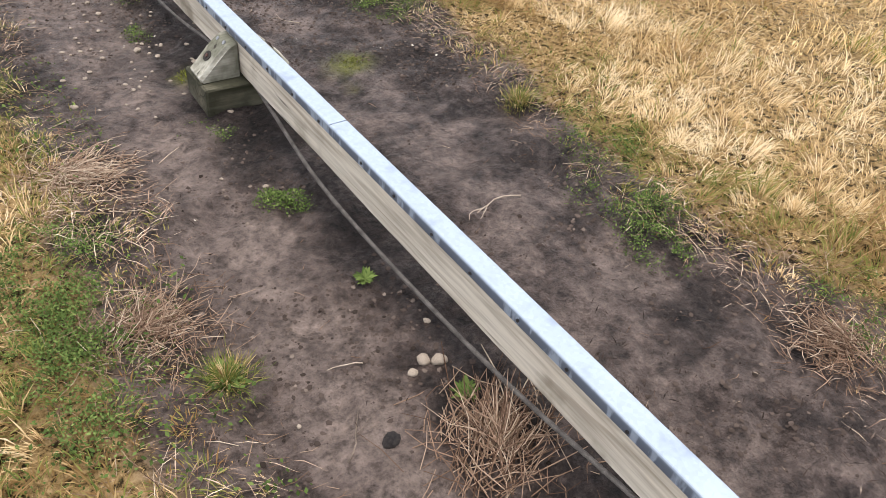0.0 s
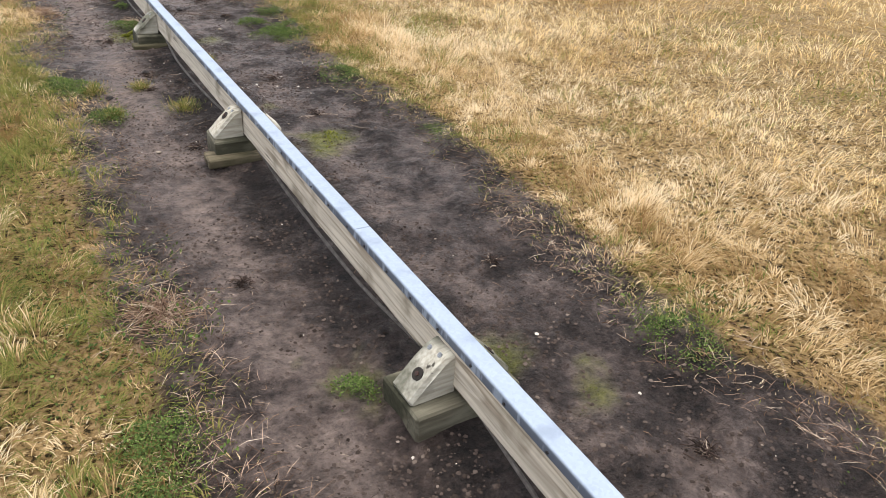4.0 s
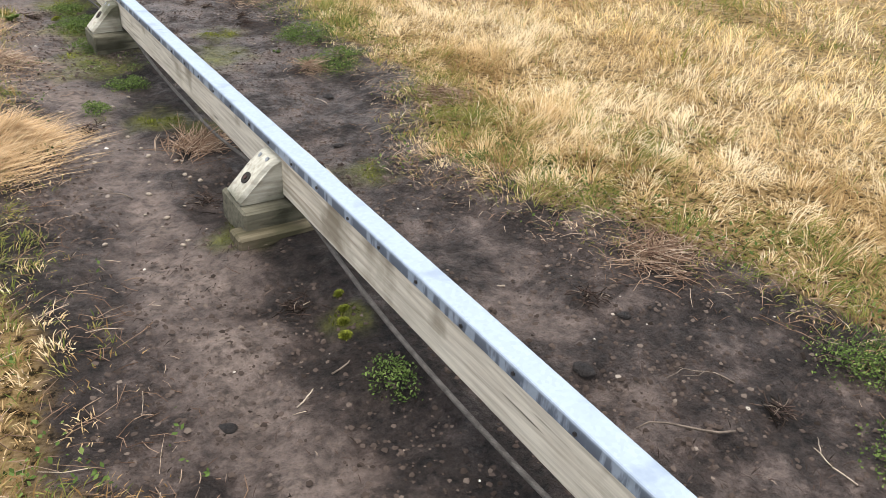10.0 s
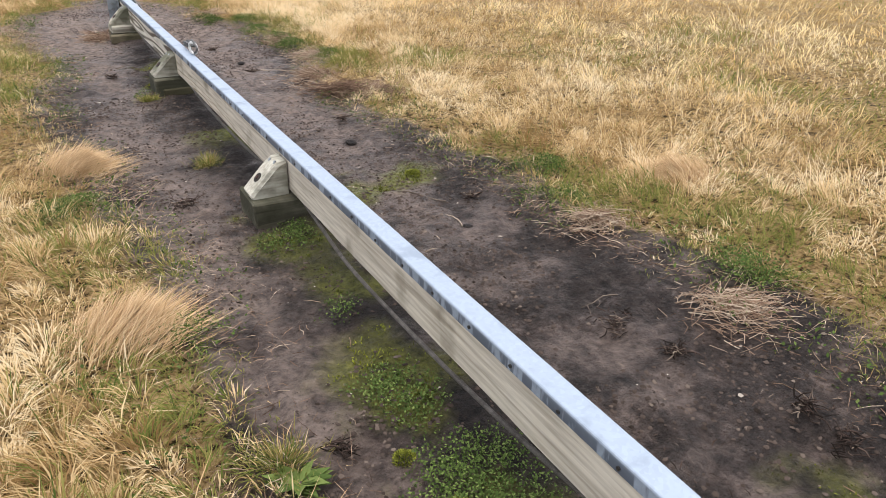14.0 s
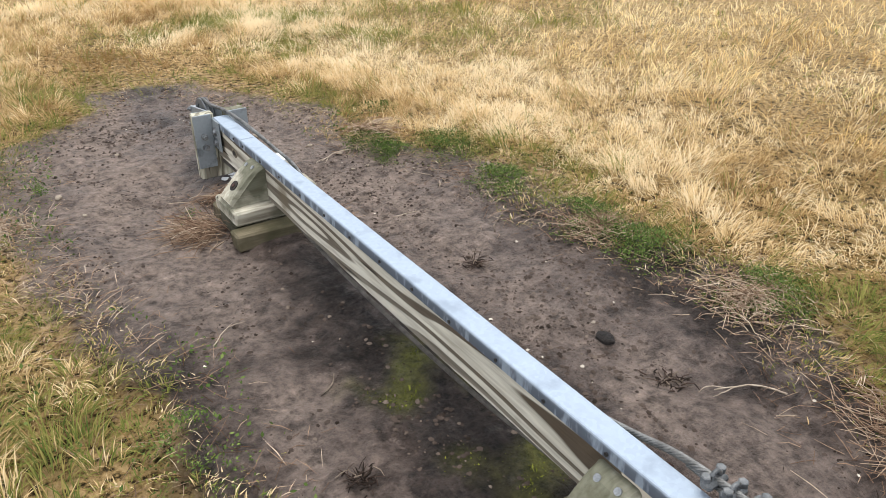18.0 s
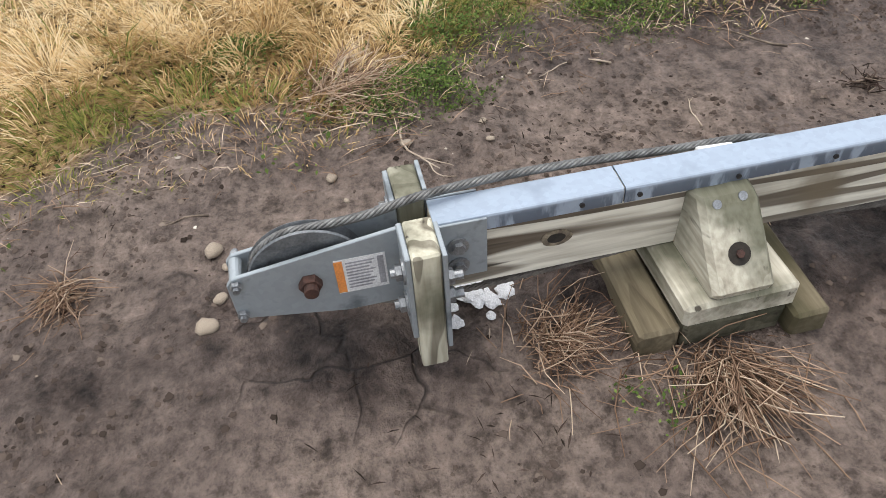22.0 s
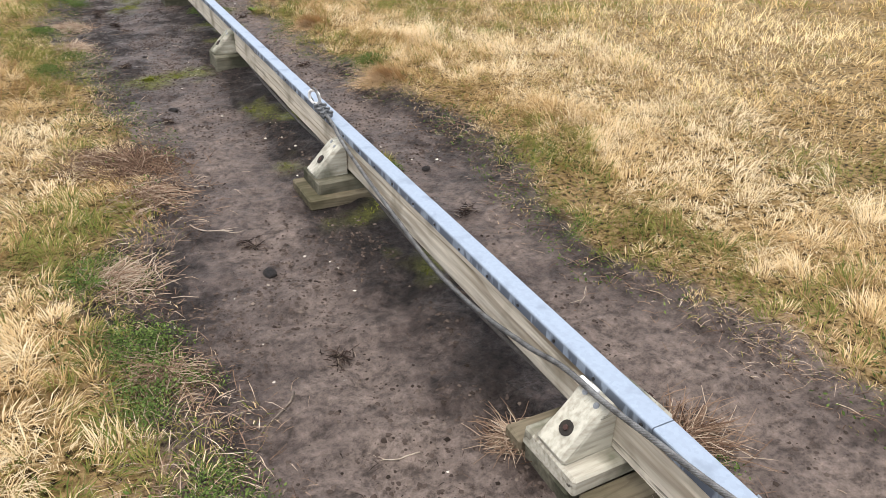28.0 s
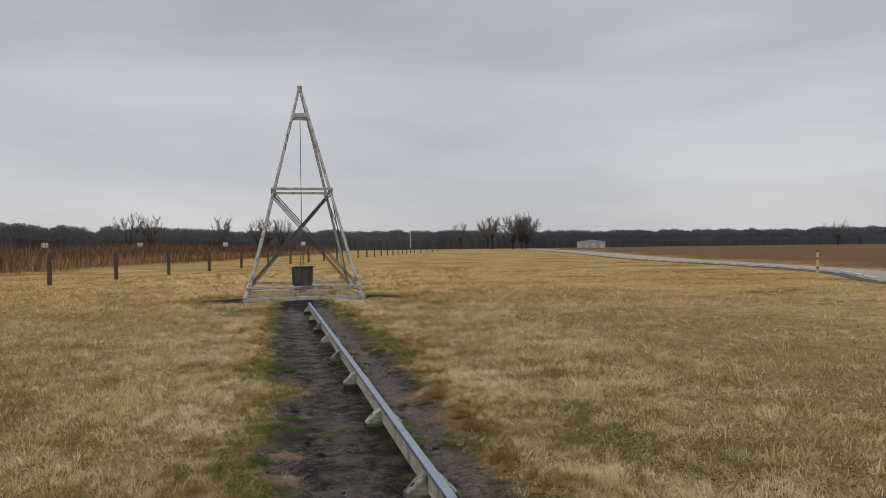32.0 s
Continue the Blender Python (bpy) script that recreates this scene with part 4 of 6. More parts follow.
HOLES = {3: (0.098, 0.0), 4: (0.108, 0.0), 5: (0.092, -0.014), 6: (0.082, 0.004), 7: (0.106, -0.006), 8: (0.102, 0.004)}
for k, y in enumerate(TIES[1:], 1):
    hx, hy = HOLES.get(k, (0.108, 0.004))
    make_tie(-0.03, M_TIE, hx, hy).matrix_world = pose(0.004 * math.sin(k * 2.1), y, 0.004 * math.sin(k * 3.3), 0, 0.8 * math.sin(k * 1.7), 1.6 * math.sin(k * 2.9))
make_tie(0.024, M_TIE_PALE, 0.112, 0.003, "bleached wooden tie with sloped gussets raised on flat boards").matrix_world = pose(0, TIES[0], 0.014, 0, 0, 1.2)

# boards under some ties
for y, x0, x1, y0, y1, lab in ((10.80, -0.15, 0.125, 0.084, 0.15, "mossy rounded board lying in the mud before the last tie"), (10.80, -0.172, 0.16, -0.152, -0.09, "dark flat board lying in the mud under the last tie"),
                               (0.064, -0.20, 0.17, -0.135, -0.03, "mud-soaked board lying under a tie"), (1.894, -0.19, 0.18, -0.13, -0.04, "mud-soaked board lying under a tie"),
                               (3.724, -0.18, 0.18, -0.13, -0.05, "mud-soaked board lying under a tie"), (9.214, -0.11, 0.2, -0.1, 0.125, "mud-soaked board lying under a tie")):
    bd = tagged(new("sleeper_board", box_mesh("sleeper_board", x0, x1, y0, y1, -0.02, 0.045 if y0 > 0.09 else (0.036 if y > 10.5 else 0.022), M_SLEEPER, 0.012 if y0 > 0.09 else 0.006, 0.003)), lab, "board", "boards under the ties")
    bd.location = (0, y, 0)
bd = tagged(new("spacer_block", box_mesh("spacer_block", -0.148, 0.148, -0.086, 0.08, -0.02, 0.037, M_TIE, 0.006, 0.003)), "dark mossy block laid under the last tie", "block", "boards under the ties")
bd.location = (0, 10.80, 0)

# ---- pulley block at the rail's end ----
pulley = tagged(new("pulley_block"), "galvanized steel pulley block bolted to a wooden end board", "pulley")
P0 = RAIL_END + 0.002
for x0, x1, z1 in ((-0.096, -0.0205, 0.2435), (0.0205, 0.096, 0.2435), (-0.02, 0.02, 0.196)):
    part("end_board", box_mesh("end_board", x0, x1, P0, P0 + 0.040, 0.0, z1, M_POST, 0.003, 0.0008), pulley, "pale weathered pine block across the rail")
F0 = P0 + 0.0405
T0 = P0 + 0.0585
for s in (-1, 1):
    fl = part("front_flange", box_mesh("front_flange", 0.0205 if s > 0 else -0.093, 0.093 if s > 0 else -0.0205, F0, F0 + 0.008, 0.072, 0.2405, M_ZINC, 0.0015), pulley, "grey galvanized flange")
    for zz in (0.122, 0.190):
        bm = bmesh.new()
        add_cyl(bm, (s * 0.065, F0 + 0.0095, zz), (0, 1, 0), 0.0185, 0.003, 18)
        w = part("washer", bm_mesh("washer", bm, M_STEEL), fl)
        bm = bmesh.new()
        add_cyl(bm, (s * 0.065, F0 + 0.0155, zz), (0, 1, 0), 0.0125, 0.010, 6, bevel=0.0012)
        add_cyl(bm, (s * 0.065, F0 + 0.023, zz), (0, 1, 0), 0.007, 0.008, 10)
        part("bolt", bm_mesh("bolt", bm, M_STEEL), fl)
    # cheek: tapered side plate
    outline = [(F0 + 0.001, 0.088), (T0 + 0.075, 0.088), (T0 + 0.215, 0.112), (T0 + 0.231, 0.124), (T0 + 0.231, 0.186), (T0 + 0.222, 0.197), (F0 + 0.001, 0.236)]
    x = 0.0225 * s
    ck = part("cheek_plate", prism_mesh("cheek_plate", outline, 0, x - 0.004 if s < 0 else x - 0.003, x + 0.003 if s < 0 else x + 0.004, M_ZINC, 0.0012), pulley, "galvanized side plate with grey stains")
    bm = bmesh.new()
    add_cyl(bm, (s * 0.0325, 11.412, 0.164), (1, 0, 0), 0.017, 0.014, 6, bevel=0.002)
    add_cyl(bm, (s * 0.0435, 11.412, 0.164), (1, 0, 0), 0.0105, 0.014, 12)
    part("axle_nut", bm_mesh("axle_nut", bm, M_RUST if s < 0 else M_STEEL), ck, "rusty axle nut" if s < 0 else "grey axle nut in a hexagonal recess")
    for yy, zz in ((T0 + 0.218, 0.186), (T0 + 0.222, 0.126)):
        bm = bmesh.new()
        add_cyl(bm, (s * 0.031, yy, zz), (1, 0, 0), 0.0085, 0.008, 6, bevel=0.001)
        add_cyl(bm, (s * 0.0375, yy, zz), (1, 0, 0), 0.005, 0.007, 8)
        part("bolt", bm_mesh("bolt", bm, M_STEEL), ck)
for yy, zz in ((T0 + 0.218, 0.186), (T0 + 0.222, 0.126)):
    part("spacer_rod", cyl_mesh("spacer_rod", (0, yy, zz), (1, 0, 0), 0.0095, 0.039, M_ZINC, 14, smooth=False), pulley, "galvanized spacer tube")
bm = bmesh.new()
rimp = [(0.013, 0.064), (0.013, 0.083), (0.010, 0.085), (0.004, 0.071), (-0.004, 0.071), (-0.010, 0.085), (-0.013, 0.083), (-0.013, 0.064), (-0.009, 0.062), (-0.009, 0.02), (0.009, 0.02), (0.009, 0.062)]
rows = []
for k in range(40):
    a = 2 * math.pi * k / 40
    rows.append([bm.verts.new((x, 11.412 + r * math.cos(a), 0.164 + r * math.sin(a))) for x, r in rimp])
for k in range(40):
    a, b = rows[k], rows[(k + 1) % 40]
    for j in range(len(rimp)):
        bm.faces.new([a[j], a[(j + 1) % len(rimp)], b[(j + 1) % len(rimp)], b[j]])
part("sheave", bm_mesh("sheave", bm, M_SHEAVE), pulley, "dark grooved pulley wheel")
# angle brackets behind the end board
for s in (-1, 1):
    ang = part("angle_bracket", box_mesh("angle_bracket", (0.0285 if s > 0 else -0.0325), (0.0325 if s > 0 else -0.0285), P0 - 0.078, P0 - 0.001, 0.118, 0.228, M_ZINC, 0.001), pulley, "galvanized angle bracket")
    bx = (0.034, 0.1) if s > 0 else (-0.1, -0.034)
    part("angle_leg", box_mesh("angle_leg", bx[0], bx[1], P0 - 0.0075, P0 - 0.001, 0.045, 0.2435, M_ZINC, 0.001), ang)
    for zz in (0.155, 0.195):
        bm = bmesh.new()
        add_cyl(bm, (s * 0.0345, P0 - 0.035, zz - 0.01), (1, 0, 0), 0.016, 0.003, 16)
        add_cyl(bm, (s * 0.039, P0 - 0.035, zz - 0.01), (1, 0, 0), 0.010, 0.008, 6)
        part("bolt", bm_mesh("bolt", bm, M_STEEL), ang)
        bm = bmesh.new()
        add_cyl(bm, (s * 0.068, P0 - 0.018, zz - 0.03), (0, 1, 0), 0.0075, 0.03, 10)
        add_cyl(bm, (s * 0.068, P0 - 0.014, zz - 0.03), (0, 1, 0), 0.0125, 0.011, 6)
        part("bolt_end", bm_mesh("bolt_end", bm, M_STEEL), ang)
# printed label on the cheek that faces -x
lb = part("label", box_mesh("label", -0.0277, -0.0269, T0 + 0.010, T0 + 0.083, 0.128, 0.196, M_LABEL, 0), pulley, "white printed warning label with an orange strip")
part("strip", box_mesh("strip", -0.0285, -0.0278, T0 + 0.071, T0 + 0.083, 0.130, 0.194, M_ORANGE, 0), lb, "orange strip")
for k in range(9):
    zz = 0.188 - 0.0063 * k
    part("print_bar", box_mesh("print_bar", -0.0285, -0.0278, T0 + 0.026 + 0.004 * (k % 3), T0 + 0.067, zz - 0.0012, zz + 0.0012, M_INK, 0), lb)
part("print_bar", box_mesh("print_bar", -0.0285, -0.0278, T0 + 0.013, T0 + 0.022, 0.135, 0.192, M_INK, 0), lb)

# ---- wire ropes ----
arc = [(0.0, 11.412 + 0.079 * math.cos(a), 0.164 + 0.079 * math.sin(a)) for a in np.linspace(-1.75, 1.95, 16)]
upper = [(0.03, 8.99, 0.262), (0.04, 9.06, 0.252), (0.043, 9.16, 0.24), (0.046, 9.28, 0.205), (0.044, 9.5, 0.160), (0.044, 9.8, 0.118), (0.047, 10.05, 0.093), (0.048, 10.3, 0.107), (0.051, 10.55, 0.157), (0.056, 10.70, 0.203), (0.053, 10.84, 0.213), (0.045, 10.98, 0.228), (0.034, 11.12, 0.240), (0.016, 11.24, 0.2475), (0.003, 11.32, 0.243)]
v, fc = rope(upper + arc[::-1][1:], 0.0068, 0.0065, 0.06)
tagged(new("wire_rope", mesh_from("wire_rope", v, fc, M_CABLE, smooth=True)), "grey twisted wire rope running over the pulley along the rail", "cable")
low = [(0.0, 11.38, 0.088), (-0.006, 11.3, 0.066), (-0.008, 11.2, 0.058), (-0.004, 11.0, 0.066)]
stops = [y for y in TIES if y < 11.0]
for a, b in zip(stops, stops[1:] + [-6.5]):
    away = 0.03 * max(0.0, min(1.0, (-1.5 - a) / 2.0))
    low.append((0.0, a, 0.078))
    for s, sag in ((0.12, 0.3), (0.3, 0.85), (0.5, 1.0), (0.7, 0.85), (0.88, 0.3)):
        low.append((-away * sag - (0.022 if a < 9 else 0.0) * sag + (0.01 * math.sin(a * 2.3 + 4 * s) if a < 9 else 0.0) * sag, a + (b - a) * s, 0.078 - 0.042 * sag))
v, fc = rope(low, 0.0062, 0.012, 0.07, 6, 4)
tagged(new("wire_rope", mesh_from("wire_rope", v, fc, M_CABLE_OLD, smooth=True)), "muddy wire rope running low beside the rail board", "cable")

# clipped eye at the rope's end, resting on the cap
eye_th = tagged(new("rope_end_clamp"), "wire rope end with grey clips and a white thimble eye", "rope clamp")
ring = [(0.026 - 0.012 * math.cos(a), 8.905 + 0.031 * math.cos(a), 0.262 + 0.027 * math.sin(a)) for a in np.linspace(0, 2 * math.pi, 25)]
v, fc = tube(ring, 0.0062, 8)
part("thimble", mesh_from("thimble", v, fc, M_WHITE, smooth=True), eye_th, "white thimble ring")
loop = [(0.034, 9.01, 0.258), (0.030, 8.965, 0.286), (0.027, 8.905, 0.296), (0.036, 8.866, 0.264), (0.027, 8.905, 0.2345), (0.03, 8.97, 0.237), (0.038, 9.07, 0.240), (0.042, 9.14, 0.238)]
v, fc = rope(loop, 0.0055, 0.006, 0.05)
part("eye_loop", mesh_from("eye_loop", v, fc, M_CABLE, smooth=True), eye_th)
M_CLIP = simple_mat("cast_clip", (0.07, 0.075, 0.08), (0.2, 0.205, 0.21), 50, 0.55, 0.5, 0.4, 0.001)
for k, yy in enumerate((9.02, 9.055, 9.09)):
    zz = 0.252 - 0.003 * k
    cl = part("clip_saddle", box_mesh("clip_saddle", 0.016, 0.062, yy - 0.011, yy + 0.011, zz - 0.008, zz + 0.009, M_CLIP, 0.005, 0.002), eye_th, "cast grey rope clip")
    arch = [(0.039 + 0.013 * math.cos(a), yy, zz + 0.004 + 0.016 * math.sin(a)) for a in np.linspace(0, math.pi, 9)]
    v, fc = tube(arch, 0.0042, 6)
    part("clip_bow", mesh_from("clip_bow", v, fc, M_CLIP, smooth=True), cl)
    for xx in (0.022, 0.057):
        bm = bmesh.new()
        add_cyl(bm, (xx, yy + 0.004 * (k - 1), zz + 0.012), (0, 0, 1), 0.0085, 0.011, 6, bevel=0.0015)
        part("clip_nut", bm_mesh("clip_nut", bm, M_CLIP), cl)

# white sleeve lying on the last gusset, under the rope
sleeve = tagged(new("cable_sleeve", cyl_mesh("cable_sleeve", (0, 0, 0), (0, 1, 0.1), 0.0075, 0.062, M_WHITE, 12, 0.0055, bevel=0.002)), "small white sleeve lying on the gusset under the wire rope", "sleeve")
sleeve.location = (0.043, 10.778, 0.208)

# ---- derrick ----
M_BRACE = simple_mat("dark_brace_steel", (0.06, 0.062, 0.066), (0.15, 0.15, 0.155), 20, 0.6, 0.4, 0)
derrick = tagged(new("derrick"), "tall grey timber launching derrick with crossed braces and a weight box", "derrick")
DX, DY0, DY1, DZ = -0.06, -9.62, -12.85, 0.06
APEX = Vector((-0.06, -11.23, 6.42))


def beam_mesh(name, a, b, w, d, mat, bevel=0.006):
    a, b = Vector(a), Vector(b)
    ax = (b - a).normalized()
    ref = Vector((0, 1, 0)) if abs(ax.z) > 0.8 else Vector((0, 0, 1))
    side = ax.cross(ref).normalized()
    up = side.cross(ax)
    bm = bmesh.new()
    L = (b - a).length
    add_box(bm, -w / 2, w / 2, -d / 2, d / 2, 0, L, bevel)
    m = Matrix((side, up, ax)).transposed().to_4x4()
    m.translation = a
    bmesh.ops.transform(bm, matrix=m, verts=bm.verts[:])
    return bm_mesh(name, bm, mat)


feet = [Vector((DX + sx * 1.62, yy, DZ - 0.03)) for yy in (DY0, DY1) for sx in (1, -1)]
for ft in feet:
    part("leg", beam_mesh("leg", ft, APEX + (ft - APEX).normalized() * 0.08, 0.08, 0.075, M_TIMBER_UP), derrick, "square grey timber leg")


def along(ft, z):
    s = (z - ft.z) / (APEX.z - ft.z)
    return ft.lerp(APEX, s)


pairs = ((0, 1), (2, 3), (0, 2), (1, 3))
for z, w, d, nm in ((DZ + 0.05, 0.07, 0.11, "sill_beam"), (DZ + 0.36, 0.06, 0.075, "girt"), (3.26, 0.05, 0.075, "girt")):
    for i, j in pairs:
        a, b = along(feet[i], z), along(feet[j], z)
        over = (b - a).normalized() * 0.09
        out = Vector((0, 0.07 if (i, j) == (0, 1) else (-0.07 if (i, j) == (2, 3) else 0), 0)) + Vector((0.07 if (i, j) == (0, 2) else (-0.07 if (i, j) == (1, 3) else 0), 0, 0))
        me = beam_mesh(nm, a - over + out, b + over + out, w, d, M_TIMBER)
        part(nm, me, derrick, "grey horizontal timber")
for i, j in pairs[:2]:
    for p, q in ((i, j), (j, i)):
        a, b = along(feet[p], 0.42), along(feet[q], 3.14)
        for off in (-0.035, 0.035):
            v, fc = tube([a + Vector((off, 0.01, 0)), b + Vector((off, 0.01, 0))], 0.016, 6)
            part("brace_rod", mesh_from("brace_rod", v, fc, M_BRACE), derrick, "thin steel cross brace")
for i, j in pairs[2:]:
    for p, q in ((i, j), (j, i)):
        v, fc = tube([along(feet[p], 0.42), along(feet[q], 3.14)], 0.014, 6)
        part("brace_rod", mesh_from("brace_rod", v, fc, M_BRACE), derrick)
for k, ft in enumerate(feet):
    c = along(ft, 3.22)
    part("corner_plate", box_mesh("corner_plate", c.x - 0.07, c.x + 0.07, c.y - 0.06, c.y + 0.06, c.z - 0.07, c.z + 0.05, M_TIMBER, 0.008), derrick, "grey corner joint")
for i, j in pairs[:2]:
    a, b = along(feet[i], 5.52), along(feet[j], 5.52)
    part("head_board", beam_mesh("head_board", a, b, 0.05, 0.14, M_TIMBER), derrick, "short grey head board")
part("peak_cap", box_mesh("peak_cap", APEX.x - 0.07, APEX.x + 0.07, APEX.y - 0.09, APEX.y + 0.09, APEX.z - 0.16, APEX.z + 0.03, M_TIMBER, 0.02), derrick, "dark peak joint")
v, fc = tube([(APEX.x, APEX.y, 5.4), (APEX.x, APEX.y, 1.0)], 0.012, 6)
part("hoist_rope", mesh_from("hoist_rope", v, fc, M_CABLE), derrick, "thin hoisting rope")
for off in (-0.05, 0.05):
    v, fc = tube([(APEX.x + off, APEX.y, 0.98), (APEX.x + off * 0.6, APEX.y, 1.55)], 0.008, 6)
    part("sling", mesh_from("sling", v, fc, M_CABLE), derrick)
wbx = part("weight_box", prism_mesh("weight_box", [(-0.28, 0.28), (0.28, 0.28), (0.315, 0.95), (-0.315, 0.95)], 1, APEX.y - 0.28, APEX.y + 0.28, M_BOX, 0.012), derrick, "dark wooden weight box")
wbx.location.x = APEX.x
for xx in (-0.29, 0.29):
    part("guide_post", beam_mesh("guide_post", (APEX.x + xx, APEX.y + 0.32, 0.03), (APEX.x + xx, APEX.y + 0.32, 0.42), 0.05, 0.05, M_TIMBER_UP), derrick)
part("lid", box_mesh("lid", APEX.x - 0.325, APEX.x + 0.325, APEX.y - 0.3, APEX.y + 0.3, 0.952, 0.975, M_BOX, 0.006), wbx)

# ---- fence, reeds and field boxes beyond ----
fp = [(10.6, -25.0), (8.74, -30.1), (6.85, -35.7), (4.93, -41.5), (3.04, -47.9), (1.0, -54.5)]
direc = np.array([-2.05, -6.4])
p = np.array(fp[-1])
for _ in range(16):
    p = p + direc
    fp.append((float(p[0]), float(p[1])))
direc = np.array([-3.4, -9.0])
for _ in range(14):
    p = p + direc
    fp.append((float(p[0]), float(p[1])))


def post_mesh():
    bm = bmesh.new()
    add_cyl(bm, (0, 0, 0.72), (0, 0, 1), 0.105, 1.84, 10, 0.095, bevel=0.02)
    for v in bm.verts:
        v.co += Vector((0.012 * noise.noise(v.co * 3), 0.012 * noise.noise(v.co * 3 + Vector((5, 0, 0))), 0))
    return bm_mesh("fence_post", bm, M_FENCE)


post_me = post_mesh()
for k, (x, y) in enumerate(fp):
    ob = tagged(new("fence_post", post_me), "dark round wooden fence post in the dry field", "fence post", "posts of the fence line")
    ob.location = (x, y, gz(x, y))
    ob.rotation_euler = (0.02 * math.sin(k * 2.3), 0.02 * math.sin(k * 1.9), k)
    ob.scale = (1, 1, 0.9 + 0.05 * math.sin(k * 3.7))


def reed_bed():
    n = 62000
    s = rng.random(n)
    near = np.array([[70.0, 20.0], [18.5, -40.5], [14.5, -62.0], [8.0, -80.0], [-20.0, -205.0]])
    d = np.r_[0, np.cumsum(np.linalg.norm(np.diff(near, axis=0), axis=1))]
    u = s * d[-1]
    bx, by = np.interp(u, d, near[:, 0]), np.interp(u, d, near[:, 1])
    depth = rng.exponential(7.0, n) * rng.choice([1, 4], n)
    x, y = bx + depth * 0.95 + rng.normal(0, 1.2, n), by - depth * 0.35 + rng.normal(0, 1.2, n)
    h = np.clip(1.9 + 0.7 * fbm(x, y, 0.12, 51) + rng.normal(0, 0.3, n), 0.4, 3.2) * np.clip(0.45 + depth / 9, 0.4, 1)
    t = np.clip(0.42 + 0.35 * fbm(x, y, 0.1, 52) + rng.normal(0, 0.2, n) + 0.35 * (depth < 1.5), 0, 1)
    lean = np.array([rng.normal(0, 0.2, n), rng.normal(0, 0.2, n)])
    return blades("reeds", x, y, h, rng.uniform(0.03, 0.08, n), lean, t, "tall rusty brown dead reeds behind the fence", M_REED, "reeds")


reed_bed()


def sign_box():
    th = tagged(new("field_sign"), "small white board on a thin post above the reeds", "sign", "white boards over the reeds")
    part("board", box_mesh("board", -0.34, 0.34, -0.04, 0.04, 1.9, 2.45, M_WHITE, 0.02), th, "white board")
    part("stake", box_mesh("stake", -0.04, 0.04, -0.03, 0.03, -0.1, 1.9, M_FENCE, 0.01), th)
    return th


sb = sign_box()
sb.location = (24.5, -76.0, 0)
for x, y in ((16.6, -87.0), (6.8, -95.0), (-3.9, -98.0)):
    copy_thing(sb, pose(x, y, 0, 0, 0, 8))
for x, y, h in ((-40.0, -205.0, 6.2),):
    bm = bmesh.new()
    add_cyl(bm, (0, 0, h / 2 - 0.2), (0, 0, 1), 0.16, h, 8, 0.1)
    ob = tagged(new("utility_pole", bm_mesh("utility_pole", bm, M_SHED)), "pale slender pole in front of the far woods", "pole", "")
    ob.location = (x, y, 0)

# ---- road ----
ra = np.array([(-15.5, 6.0), (-19.0, -6.0), (-21.5, -12.0), (-25.2, -18.0), (-27.5, -25.0), (-29.6, -36.0), (-33.5, -55.0), (-53.0, -118.0), (-80.0, -212.0), (-96.0, -270.0)])
rb = np.array([(-21.0, 6.0), (-25.5, -8.0), (-28.0, -15.0), (-30.6, -22.0), (-33.0, -32.0), (-36.0, -42.0), (-41.0, -58.0), (-60.0, -114.0), (-88.0, -212.0), (-104.0, -270.0)])


def strip(name, a, b, z, mat):
    a3 = smooth_path(np.c_[a, np.zeros(len(a))], 1.5)
    b3 = smooth_path(np.c_[b, np.zeros(len(b))], 1.5)
    n = 160
    ia, ib = np.linspace(0, len(a3) - 1, n), np.linspace(0, len(b3) - 1, n)
    va = np.stack([np.interp(ia, np.arange(len(a3)), a3[:, k]) for k in range(2)], 1)
    vb = np.stack([np.interp(ib, np.arange(len(b3)), b3[:, k]) for k in range(2)], 1)
    v = []
    for k in range(5):
        q = va + (vb - va) * k / 4
        v.append(np.c_[q, ground_z(q[:, 0], q[:, 1]) + z * (1 if 0 < k < 4 else 0.2)])
    v = np.concatenate(v)
    faces = [(k * n + i, k * n + i + 1, (k + 1) * n + i + 1, (k + 1) * n + i) for k in range(4) for i in range(n - 1)]
    return mesh_from(name, v, faces, mat, smooth=True)


rb = ra + 0.8 * (rb - ra)
tagged(new("road", strip("road", ra, rb, 0.07, M_ROAD)), "pale wet gravel farm road curving across the field", "road", kind="structure")
tagged(new("road_edge", strip("road_edge", ra + np.array([0.75, 0.15]), ra + np.array([0.02, 0.0]), 0.05, M_KERB)), "dark muddy verge along the gravel road", "verge", kind="structure")



M_KERBSTONE = simple_mat("kerb_paint", (0.62, 0.61, 0.59), (0.8, 0.79, 0.77), 4, 0.9, 0, 0.2, 0.01)


